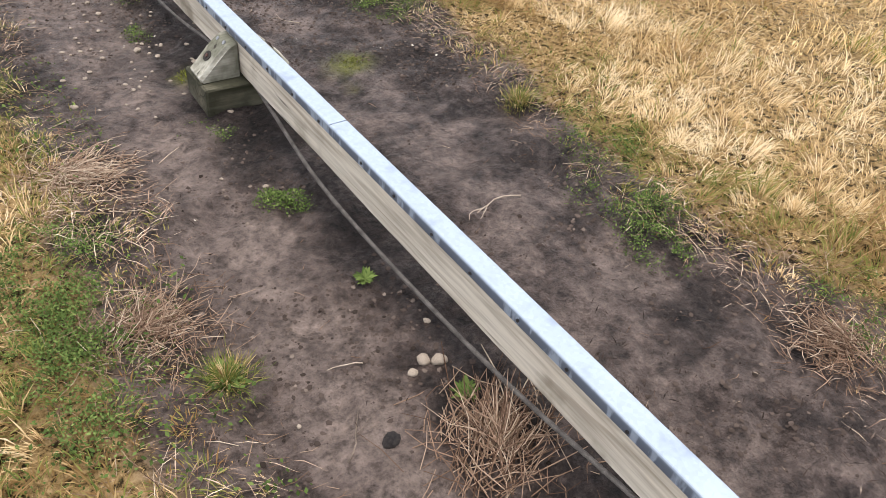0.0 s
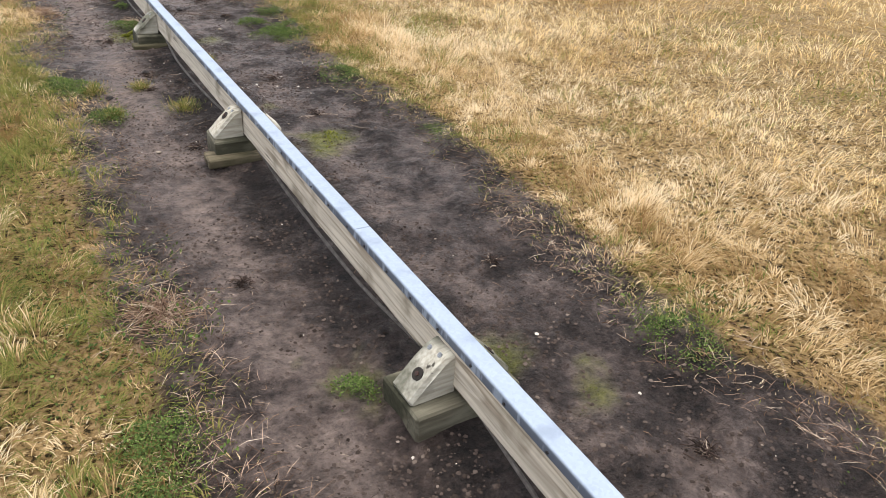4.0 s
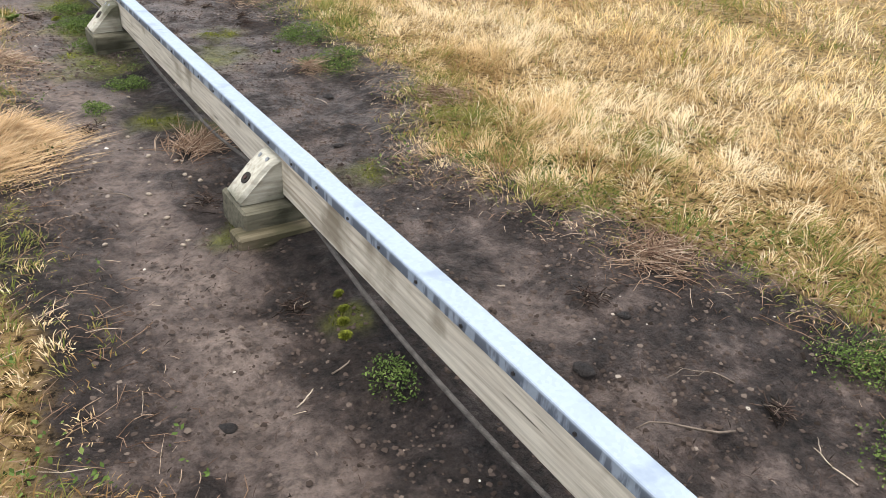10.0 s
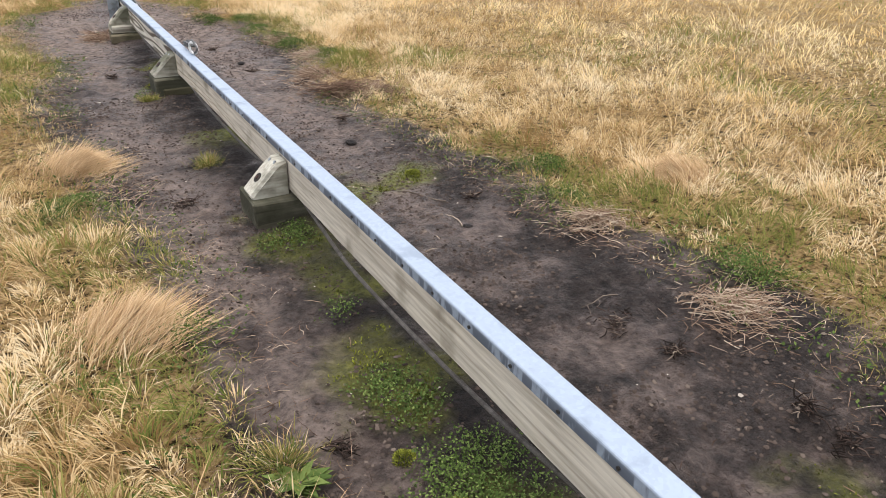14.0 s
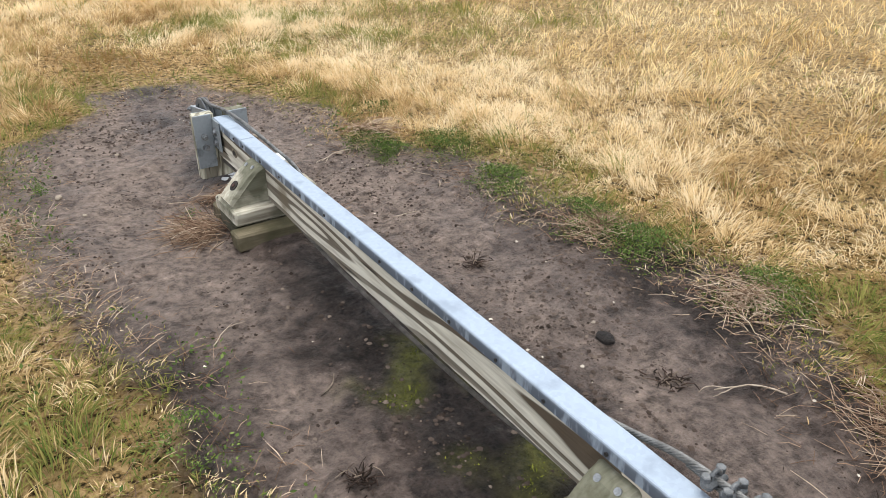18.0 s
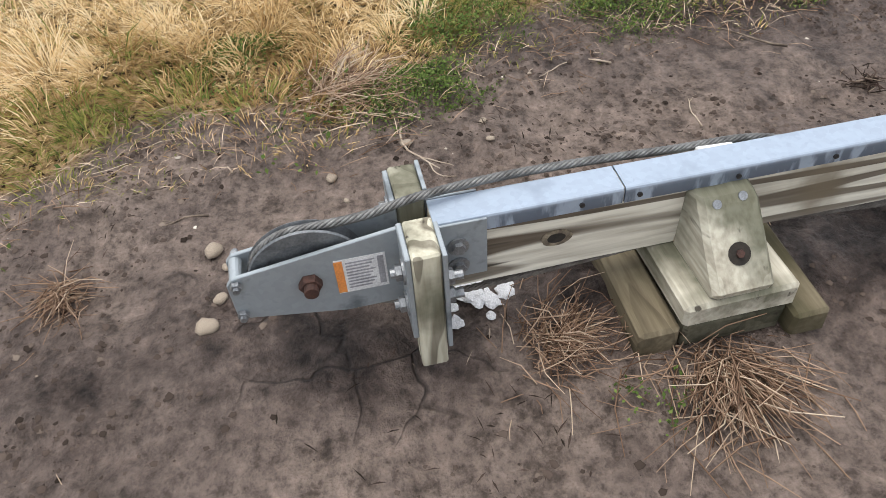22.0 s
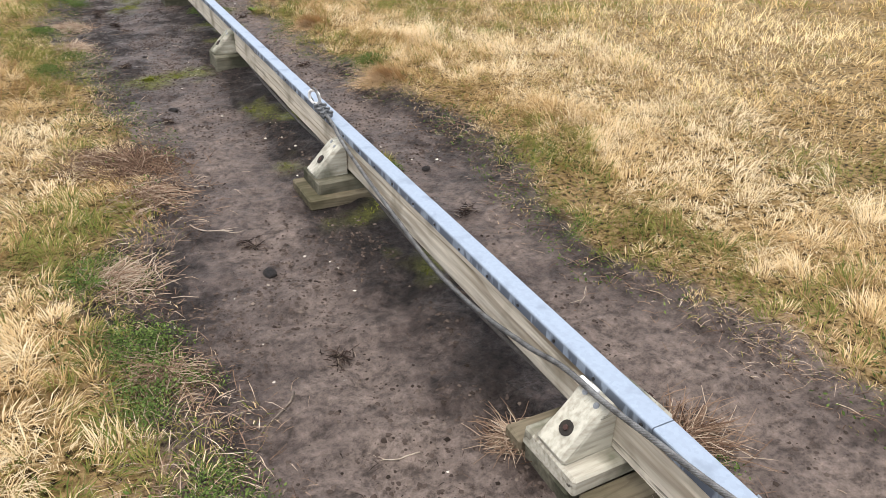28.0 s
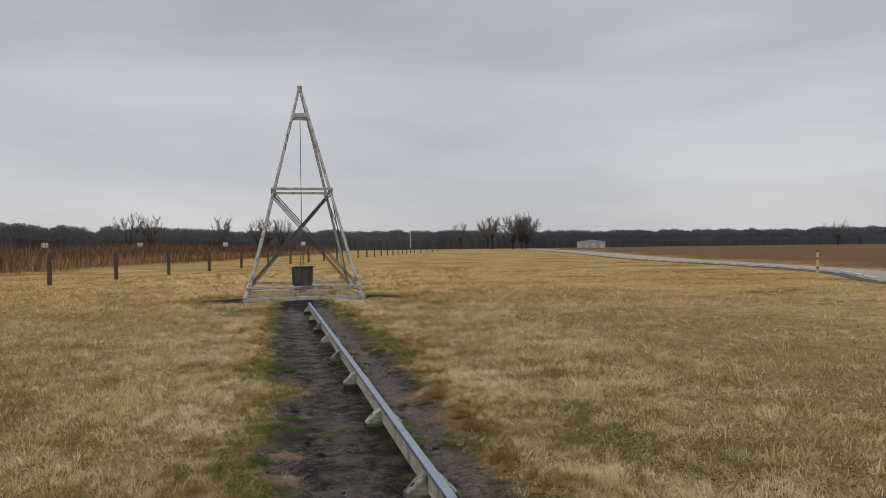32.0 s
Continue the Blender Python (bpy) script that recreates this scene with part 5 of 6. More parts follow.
def edge_blocks():
    """White kerb blocks with gaps between them along the near side of the road."""
    c = smooth_path(np.c_[ra, np.zeros(len(ra))], 0.1)
    bm = bmesh.new()
    for i in range(0, len(c) - 14, 27):
        p, q = c[i], c[i + 14]
        d = (q - p) / np.linalg.norm(q - p)
        n = np.array([-d[1], d[0], 0])
        z0, z1 = 0.02, 0.13
        vs = [bm.verts.new(tuple(e + n * s + np.array([0, 0, z]))) for e in (p, q) for s in (-0.09, 0.09) for z in (z0, z1)]
        for f in ((0, 1, 3, 2), (4, 6, 7, 5), (0, 4, 5, 1), (2, 3, 7, 6), (1, 5, 7, 3), (0, 2, 6, 4)):
            bm.faces.new([vs[j] for j in f])
    return bm_mesh("road_line", bm, M_KERBSTONE)


tagged(new("road_line", edge_blocks()), "row of low white kerb blocks along the gravel road", "kerb", kind="structure")

mk = tagged(new("marker_post"), "yellowish marker post with dark bands beside the road", "marker post")
part("shaft", cyl_mesh("shaft", (0, 0, 0.5), (0, 0, 1), 0.055, 1.1, M_YELLOW, 10, bevel=0.01), mk)
for zz in (0.35, 0.75):
    part("band", cyl_mesh("band", (0, 0, zz), (0, 0, 1), 0.058, 0.06, M_FENCE, 10), mk, "dark band")
part("tip", cyl_mesh("tip", (0, 0, 1.08), (0, 0, 1), 0.058, 0.07, M_FENCE, 10), mk, "dark tip")
mk.location = (-22.46, -16.15, 0)

# ---- far shed ----
shed = tagged(new("shed"), "long low white metal shed at the far side of the field", "shed")
SC = (-124.0, -262.0)
part("wall", box_mesh("wall", -5.4, 5.4, -3.2, 3.2, -0.3, 2.3, M_SHED, 0.02), shed, "white metal siding")
part("roof", prism_mesh("roof", [(-5.7, 2.3), (5.7, 2.3), (5.7, 2.45), (0, 3.2), (-5.7, 2.45)], 1, -3.4, 3.4, M_SHED_ROOF, 0.02), shed, "low grey roof")
for xx in (-2.6, 0.4, 3.2):
    part("door", box_mesh("door", xx - 0.8, xx + 0.8, 3.2, 3.26, 0.0, 2.0, M_SHED_ROOF, 0.01), shed, "grey door")
shed.location = (SC[0], SC[1], 0)
shed.rotation_euler = (0, 0, radians(-26))


# ---- trees ----
def tree_parts(h, wide, seed, limbs_n, low):
    """Bare winter tree: tapered trunk and upswept limbs as tubes, a rounded crown of fine twigs as slivers."""
    rs = np.random.default_rng(seed)
    limbs, twv, twf, twt = [], [], [], []
    limbs.append(tube([(0, 0, -0.3), (0.02 * h, 0, 0.2 * h), (0.01 * h, 0.01 * h, 0.5 * h)], [0.026 * h, 0.019 * h, 0.008 * h], 7))
    mid_z, half = (low + 1.0) / 2 * h, (1.0 - low) / 2 * h

    def sliver(p, q, w):
        s = np.cross(q - p, rs.normal(0, 1, 3))
        s = s / (np.linalg.norm(s) + 1e-9) * w
        m = (p + q) / 2 + rs.normal(0, 0.03, 3) * np.linalg.norm(q - p)
        o = len(twv)
        twv.extend([p - s, p + s, m + 0.7 * s, m - 0.7 * s, q])
        twf.extend([(o, o + 1, o + 2, o + 3), (o + 3, o + 2, o + 4)])
        twt.extend([rs.random()] * 5)

    for k in range(limbs_n):
        az, el = 2.4 * k + rs.normal(0, 0.3), rs.uniform(-0.1, 1.25)
        rad = rs.uniform(0.75, 1.0)
        tip = np.array([math.cos(az) * math.cos(el) * wide * h * rad, math.sin(az) * math.cos(el) * wide * h * rad, mid_z + half * math.sin(el) * rad])
        p0 = np.array([0.01 * h, 0, h * rs.uniform(0.14, 0.42)])
        knee = p0 * 0.45 + tip * 0.55 + np.array([0, 0, -0.04 * h]) + rs.normal(0, 0.02 * h, 3)
        limbs.append(tube([p0, (p0 + knee) / 2, knee, tip], np.array([0.0095, 0.007, 0.005, 0.002]) * h, 5))
        for _ in range(9):
            u = rs.uniform(0.25, 1.0)
            a = p0 + (knee - p0) * u * 2 if u < 0.5 else knee + (tip - knee) * (u - 0.5) * 2
            d = (tip - p0) / np.linalg.norm(tip - p0) + rs.normal(0, 0.45, 3) + np.array([0, 0, 0.12])
            b = a + d / np.linalg.norm(d) * h * rs.uniform(0.1, 0.22)
            sliver(a, b, 0.004 * h)
            for _ in range(18):
                c = a + (b - a) * rs.uniform(0.2, 1.0)
                e = d / np.linalg.norm(d) + rs.normal(0, 0.5, 3) + np.array([0, 0, 0.1])
                sliver(c, c + e / np.linalg.norm(e) * h * rs.uniform(0.04, 0.1), 0.0021 * h)
    return merge(limbs), (np.array(twv), twf, twt)


M_CROWN = tint_mat("winter_twigs", [(0.0, (0.13, 0.125, 0.12)), (0.5, (0.19, 0.18, 0.17)), (1.0, (0.26, 0.25, 0.235))])


def tree_thing(h, wide, seed, label, limbs_n, low):
    th = tagged(new("tree"), label, "tree")
    (lv, lf), (tv, tf, tt) = tree_parts(h, wide, seed, limbs_n, low)
    part("trunk", mesh_from("trunk", lv, lf, M_BARK, smooth=True), th, "dark trunk and limbs")
    part("crown", mesh_from("crown", tv, tf, M_CROWN, tt), th, "bare grey twigs")
    return th


def place(th, x, y, rz=0.0, s=1.0):
    th.location, th.rotation_euler, th.scale = (x, y, 0), (0, 0, rz), (s, s, s)


t1 = tree_thing(12.0, 0.58, 3, "broad bare winter tree with a dense twiggy crown", 34, 0.08)
t2 = tree_thing(11.0, 0.28, 5, "slender bare tree before the far woods", 14, 0.35)
t3 = tree_thing(7.2, 0.62, 8, "lone round bare tree out in the field", 20, 0.3)
place(t1, -86.5, -238.0, 0.0, 1.0)
for x, y, rz, s in ((-83.8, -240.0, 80, 0.98), (-89.6, -242.0, 200, 0.97)):
    c = copy_thing(t1, pose(x, y, 0, 0, 0, rz))
    c.scale = (s, s, s)
place(t2, -80.8, -255.0, 1.0, 1.1)
for x, y, rz, s in ((-81.8, -265.0, 120, 1.15), (-76.1, -285.0, 170, 1.0), (26.1, -135.0, 140, 0.76), (23.2, -140.0, 230, 0.74), (11.2, -165.0, 60, 0.8), (1.2, -170.0, 290, 0.8), (3.4, -172.0, 190, 0.76), (-2.2, -172.0, 20, 0.8)):
    c = copy_thing(t2, pose(x, y, 0, 0, 0, rz))
    c.scale = (s, s, s)
place(t3, -171.0, -184.0, 0.4, 1.0)
c = copy_thing(t3, pose(-176.0, -181.0, 0, 0, 0, 100))
c.scale = (0.6, 0.6, 0.72)


# Twigs lightened to blue-grey: the haze of distance is put into the colour.
M_WOODS = tint_mat("haze_tinted_woods", [(0.0, (0.11, 0.12, 0.145)), (0.5, (0.17, 0.185, 0.215)), (1.0, (0.26, 0.275, 0.305))])


# The mass behind carries the same painted haze, in a deeper blue-grey.
M_MASS = tint_mat("haze_tinted_mass", [(0.0, (0.075, 0.083, 0.1)), (1.0, (0.16, 0.172, 0.195))])


def wood_top(ang):
    k = ang * 300
    left = np.clip(np.sin(ang) * 1.6, 0, 1)
    crown = np.abs(fbm(k, k * 0, 0.09, 66))
    top = (7.4 + 1.1 * fbm(k, k * 0, 0.015, 62) + 1.3 * (1 - 2 * crown) + 0.5 * fbm(k, k * 0, 0.4, 63) + 0.8 * np.clip(1 + np.sin(ang) * 2.2, 0, 1)) * (1 + 0.22 * left) * (1 - 0.2 * np.clip(-np.sin(ang) * 1.8 - 0.35, 0, 1))
    return top, left, k


def far_woods():
    """The belt of bare woods round the field: very many thin crossing twigs, dense below and ragged on top."""
    n = 130000
    ang = np.where(rng.random(n) < 0.85, rng.uniform(radians(-58), radians(32), n), rng.uniform(radians(-150), radians(150), n))
    top, left, k = wood_top(ang)
    R = (325 + 20 * fbm(np.cos(ang) * 3, np.sin(ang) * 3, 0.8, 61) + rng.exponential(6, n)) * (1 - 0.38 * left)
    x, y = np.sin(ang) * R, -np.cos(ang) * R
    base = (0.55 + 0.45 * rng.random(n)) * top
    ln = rng.uniform(0.4, 1.3, n)
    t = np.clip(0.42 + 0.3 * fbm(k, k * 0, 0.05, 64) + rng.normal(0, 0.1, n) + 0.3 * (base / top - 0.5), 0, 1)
    a = rng.uniform(0, 6.28, n)
    m = rng.uniform(0.05, 0.75, n)
    return blades("far_woods", x, y, ln, rng.uniform(0.12, 0.3, n), np.array([np.cos(a) * m, np.sin(a) * m]), t, "belt of bare winter woods round the field, haze in its colour", M_WOODS, "woods", z=base - 0.3)


def woods_mass():
    """The closed depth of the woods behind their front edge."""
    ang = np.linspace(radians(-180), radians(180), 2400)
    top, left, k = wood_top(ang)
    R = (338 + 20 * fbm(np.cos(ang) * 3, np.sin(ang) * 3, 0.8, 61)) * (1 - 0.38 * left)
    x, y = np.sin(ang) * R, -np.cos(ang) * R
    n = len(ang)
    rows = [(0.0, -0.5), (0.3, 0.3), (0.8, 0.6), (2.0, 0.85), (4.0, 0.97), (14.0, 0.9)]
    v = np.concatenate([np.stack([x * (1 + d / R), y * (1 + d / R), (top * h if h > 0 else top * 0 - 0.5)], 1) for d, h in rows])
    faces = [(r * n + i, r * n + i + 1, (r + 1) * n + i + 1, (r + 1) * n + i) for r in range(len(rows) - 1) for i in range(n - 1)]
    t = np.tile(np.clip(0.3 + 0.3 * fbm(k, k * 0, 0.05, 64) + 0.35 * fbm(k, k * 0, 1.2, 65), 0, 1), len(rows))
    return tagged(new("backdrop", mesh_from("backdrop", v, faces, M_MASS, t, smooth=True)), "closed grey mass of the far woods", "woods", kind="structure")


far_woods()
woods_mass()

# ---- low plants and litter on the strip ----
def leaf_arrays(cx, cy, cz, size, tilt, tint):
    """Small pointed leaves as four-cornered blades, folded a little."""
    n = len(cx)
    a = rng.uniform(0, 2 * np.pi, n)
    d = np.stack([np.cos(a) * np.cos(tilt), np.sin(a) * np.cos(tilt), np.sin(tilt)], 1)
    s = np.stack([-np.sin(a), np.cos(a), rng.normal(0, 0.25, n)], 1)
    c = np.stack([cx, cy, cz], 1)
    L, W = size[:, None], size[:, None] * 0.3
    v = np.stack([c, c + d * L * 0.5 + s * W - [0, 0, 0.0], c + d * L, c + d * L * 0.5 - s * W], 1)
    return v.reshape(-1, 3), np.repeat(tint, 4)


def quads(name, v, tint, mat):
    n = len(v) // 4
    return mesh_arrays(name, v, np.arange(4 * n), np.arange(n) * 4, np.full(n, 4), mat, tint)


WEED_L = [(-0.2, -3.8, 0.09), (-0.73, -4.24, 0.2), (-0.68, -4.42, 0.16), (-0.83, -4.6, 0.2), (-0.17, -4.17, 0.05), (-0.12, -4.2, 0.05), (-0.76, -1.85, 0.14), (-0.7, -1.64, 0.12), (-0.21, -1.62, 0.07), (-0.11, -2.41, 0.05), (-0.1, -2.72, 0.07), (-0.17, -3.03, 0.05), (-0.51, 0.64, 0.12), (-0.62, 1.1, 0.16), (-0.14, 2.37, 0.13), (-0.08, 2.97, 0.06), (-0.11, 5.95, 0.16), (-0.09, 7.18, 0.1), (-0.12, 5.27, 0.13), (-0.5, 6.69, 0.14), (-0.55, 9.85, 0.12), (-0.2, 9.14, 0.06), (-0.23, 10.95, 0.06), (-0.62, 11.4, 0.03), (-0.66, 7.63, 0.16), (-0.13, 5.0, 0.09), (-0.15, 5.6, 0.11), (-0.13, 6.3, 0.11), (-0.12, 6.72, 0.08), (-0.3, 4.75, 0.06)]
WEED_R = [(0.73, -4.65, 0.17), (0.64, -4.86, 0.1), (0.87, -4.39, 0.16), (0.86, -5.32, 0.12), (0.77, -1.84, 0.14), (0.8, -3.2, 0.16), (0.76, 3.72, 0.2), (0.88, 1.96, 0.2), (0.79, 0.86, 0.13), (0.89, -0.1, 0.12), (0.87, 2.48, 0.12), (0.68, 2.25, 0.12), (0.72, 1.9, 0.16), (0.96, 7.25, 0.16), (1.0, 6.31, 0.13), (0.75, 4.95, 0.17), (0.8, 5.37, 0.16), (0.8, 10.59, 0.14), (0.87, 9.95, 0.14), (0.92, 9.6, 0.16), (0.62, 11.06, 0.09), (0.6, 11.2, 0.12), (0.86, 11.0, 0.16), (0.8, 11.5, 0.14), (0.85, 10.2, 0.16), (0.85, 7.02, 0.14)]


def weeds():
    vs, ts = [], []
    for cx, cy, r in WEED_L + WEED_R:
        n = int(2100 * (r / 0.1) ** 1.7)
        q = np.sqrt(rng.random(n)) * r * rng.uniform(0.5, 1.15, n)
        a = rng.uniform(0, 2 * np.pi, n)
        x, y = cx + q * np.cos(a), cy + q * np.sin(a) * 1.2
        ok = rng.random(n) < 0.55 + 1.6 * fbm(x, y, 8.0, 81)
        x, y, q = x[ok], y[ok], q[ok]
        n = len(x)
        z = ground_z(x, y) + rng.random(n) ** 0.7 * 0.034 * np.clip(1.1 - (q / r) ** 2, 0.1, 1) * (1 + 0.6 * fbm(x, y, 12.0, 84))
        v, t = leaf_arrays(x, y, z, rng.uniform(0.004, 0.010, n), rng.uniform(-0.1, 1.2, n), np.clip(rng.normal(0.5, 0.26, n), 0, 1))
        vs.append(v)
        ts.append(t)
    x, y = scatter(130000, -1.3, 1.5, -9.5, 13)
    b = bare(x, y)
    ok = (b > -0.36) & (b < 0.06) & (fbm(x, y, 1.7, 82) + 0.6 * fbm(x, y, 7, 83) > 0.16)
    x, y = x[ok], y[ok]
    n = len(x)
    v, t = leaf_arrays(x, y, ground_z(x, y) + rng.random(n) * 0.04, rng.uniform(0.006, 0.016, n), rng.uniform(-0.1, 1.1, n), np.clip(rng.normal(0.4, 0.22, n), 0, 1))
    vs.append(v)
    ts.append(t)
    return tagged(new("weeds", quads("weeds", np.concatenate(vs), np.concatenate(ts), M_WEED)), "low green weeds creeping along the mud's edges", "weeds", kind="stuff")


weeds()


def moss_cover():
    x, y = scatter(420000, -0.65, 0.75, -4.2, 10.4)
    m = mossy(x, y)
    ok = (rng.random(len(x)) < m * 0.9) & (np.abs(x) > 0.0)
    x, y, m = x[ok], y[ok], m[ok]
    n = len(x)
    hum = np.clip(fbm(x, y, 14.0, 85), 0, 1) * 0.03 * m
    lean = np.array([rng.normal(0, 0.35, n), rng.normal(0, 0.35, n)])
    return blades("moss", x, y, rng.uniform(0.004, 0.010, n) + hum, rng.uniform(0.002, 0.0045, n), lean, np.clip(0.3 + 0.6 * fbm(x, y, 2.0, 86) + 14 * hum + rng.normal(0, 0.15, n), 0, 1), "yellow-green moss on the wet mud beside the ties", M_MOSS, "moss")


moss_cover()


def crumbs():
    """Mud crumbs and grit lying on the strip, too many to count."""
    n = 190000
    x, y = scatter(n, -0.8, 1.0, -6.5, 12.6)
    b = bare(x, y)
    ok = (b > -0.08) & (rng.random(n) < 0.3 + 1.2 * fbm(x, y, 3.0, 91)) & (np.abs(x) > 0.03)
    x, y = x[ok], y[ok]
    n = len(x)
    r = rng.exponential(0.0032, n) + 0.0014
    r = np.minimum(r, 0.0075)
    z = ground_z(x, y)
    ang = np.arange(5) * 2 * np.pi / 5
    base = np.r_[np.stack([np.cos(ang), np.sin(ang), np.zeros(5)], 1), [[0.15, 0.1, 0.75]]]
    v = base[None] * r[:, None, None] * rng.uniform(0.65, 1.35, (n, 6, 3))
    a = rng.uniform(0, 6.28, n)
    ca, sa = np.cos(a)[:, None], np.sin(a)[:, None]
    vx, vy = v[:, :, 0] * ca - v[:, :, 1] * sa, v[:, :, 0] * sa + v[:, :, 1] * ca
    v = np.stack([vx + x[:, None], vy + y[:, None], v[:, :, 2] + z[:, None] - 0.0005], 2)
    o = (np.arange(n) * 6)[:, None]
    loops = np.concatenate([o + np.array([[k, (k + 1) % 5, 5]]) for k in range(5)], 1).ravel()
    t = np.clip(rng.normal(0.3, 0.13, n) + (rng.random(n) < 0.01) * 0.6, 0, 1)
    me = mesh_arrays("mud_crumbs", v.reshape(-1, 3), loops, np.arange(5 * n) * 3, np.full(5 * n, 3), M_CRUMB, np.repeat(t, 6), smooth=True)
    return tagged(new("mud_crumbs", me), "dark crumbs of mud and grit on the worn strip", "mud", kind="stuff")


M_ROOT = tint_mat("dark_roots", [(0.0, (0.02, 0.015, 0.012)), (0.5, (0.08, 0.055, 0.045)), (1.0, (0.42, 0.34, 0.26))])
M_CRUMB = tint_mat("mud_crumb", [(0.0, (0.02, 0.015, 0.012)), (0.4, (0.08, 0.06, 0.05)), (0.75, (0.2, 0.16, 0.13)), (1.0, (0.6, 0.55, 0.47))])
crumbs()


def stalk_arrays(x, y, z, ln, az, rise, r, tint, bend=0.0):
    """Three-sided straws with a bend in the middle."""
    n = len(x)
    d = np.stack([np.cos(az) * np.cos(rise), np.sin(az) * np.cos(rise), np.sin(rise)], 1)
    s = np.stack([-np.sin(az), np.cos(az), np.zeros(n)], 1)
    c = np.stack([x, y, z], 1)
    mid = c + d * (ln * 0.5)[:, None] + s * (rng.normal(0, 0.08, n) * ln)[:, None] + np.array([0, 0, 1.0]) * (0.05 * ln)[:, None]
    end = c + d * ln[:, None]
    up = np.array([0, 0, 1.0])
    out = []
    for p, k in ((c, 1.0), (mid, 1.0), (end, 0.6)):
        rr = (r * k)[:, None]
        out += [p + s * rr, p - s * rr, p + up * rr * 1.5]
    v = np.stack(out, 1)
    o = (np.arange(n) * 9)[:, None]
    f = []
    for q in (0, 3):
        for i, j in ((0, 1), (1, 2), (2, 0)):
            f.append(o + np.array([[q + i, q + j, q + 3 + j, q + 3 + i]]))
    return v.reshape(-1, 3), np.concatenate(f, 1).ravel(), np.repeat(tint, 9)


def stalk_mesh(name, args, mat):
    v, l, t = stalk_arrays(*args)
    m = len(l) // 4
    return mesh_arrays(name, v, l, np.arange(m) * 4, np.full(m, 4), mat, t)


def litter():
    n = 42000
    x, y = scatter(n, -1.1, 1.3, -7, 12.8)
    b = bare(x, y)
    ok = (b > -0.3) & (rng.random(n) < np.clip(0.7 - b * 5.0, 0.018, 1)) & (np.abs(x) > 0.05)
    x, y, b = x[ok], y[ok], b[ok]
    n = len(x)
    args = (x, y, ground_z(x, y) + 0.002, rng.uniform(0.015, 0.05, n) * np.where(b < 0.02, 1.7, 1.0), rng.uniform(0, 6.28, n), rng.normal(0.08, 0.12, n), rng.uniform(0.0005, 0.001, n), np.clip(rng.normal(0.32, 0.25, n), 0, 1))
    return tagged(new("straw_litter", stalk_mesh("straw_litter", args, M_STALK)), "loose dead straws scattered over the mud's edges", "straw", kind="stuff")


litter()


def flat_straws(name, n, keep, length, width, mat, mean, label, category):
    """Loose stalks lying flat, too many to count; keep: how likely a place holds one."""
    x, y = scatter(n, -1.2, 1.4, -8.5, 13)
    ok = rng.random(n) < keep(x, y, bare(x, y)) * (np.abs(x) > 0.05)
    x, y = x[ok], y[ok]
    n = len(x)
    a = 6.0 * fbm(x, y, 2.5, 95) + rng.normal(0, 0.9, n)
    k = rng.uniform(0.93, 1.0, n)
    return blades(name, x, y, rng.uniform(*length, n), rng.uniform(*width, n), np.array([np.cos(a) * k, np.sin(a) * k]), np.clip(rng.normal(mean, 0.24, n), 0, 1), label, mat, category, z=ground_z(x, y) + rng.uniform(0.001, 0.012, n))


flat_straws("edge_straw", 270000, lambda x, y, b: np.clip(1 - np.abs(b + 0.1) / 0.2, 0, 1) * np.clip(0.3 + 1.2 * fbm(x, y, 1.8, 96), 0, 1), (0.03, 0.1), (0.0012, 0.0024), M_STALK, 0.5, "reddish dead stalks matted along the edge of the mud", "straw")
flat_straws("root_bits", 120000, lambda x, y, b: (b > 0) * np.clip(-0.05 + 0.9 * fbm(x, y, 2.2, 97), 0, 1), (0.008, 0.035), (0.0016, 0.004), M_ROOT, 0.2, "dark bits of root and stalk trodden into the mud", "debris")

PILES = [(-0.13, -5.13, 0.15), (-0.6, -3.85, 0.17), (-0.62, -4.5, 0.17), (0.76, -5.35, 0.14), (-0.09, 4.27, 0.1), (-0.08, 2.45, 0.06), (0.76, 3.04, 0.14), (0.92, 4.3, 0.15), (0.82, 6.2, 0.15), (-0.52, 5.42, 0.14), (-0.8, 5.47, 0.16), (0.62, 4.94, 0.07), (0.84, 6.8, 0.14), (0.72, 9.05, 0.2), (0.72, 8.75, 0.2), (-0.21, 10.83, 0.1), (0.63, 11.32, 0.12), (0.22, 11.85, 0.05), (-0.1, 11.06, 0.09), (-0.8, 11.1, 0.16), (0.14, 10.66, 0.07), (0.9, 8.6, 0.22), (0.82, 10.11, 0.14), (0.88, 9.6, 0.16), (-0.58, 2.75, 0.1), (-0.6, -1.1, 0.12)]
BOLD = {(-0.21, 10.83), (-0.09, 4.27), (-0.13, -5.13), (0.63, 11.32), (0.72, 8.75)}
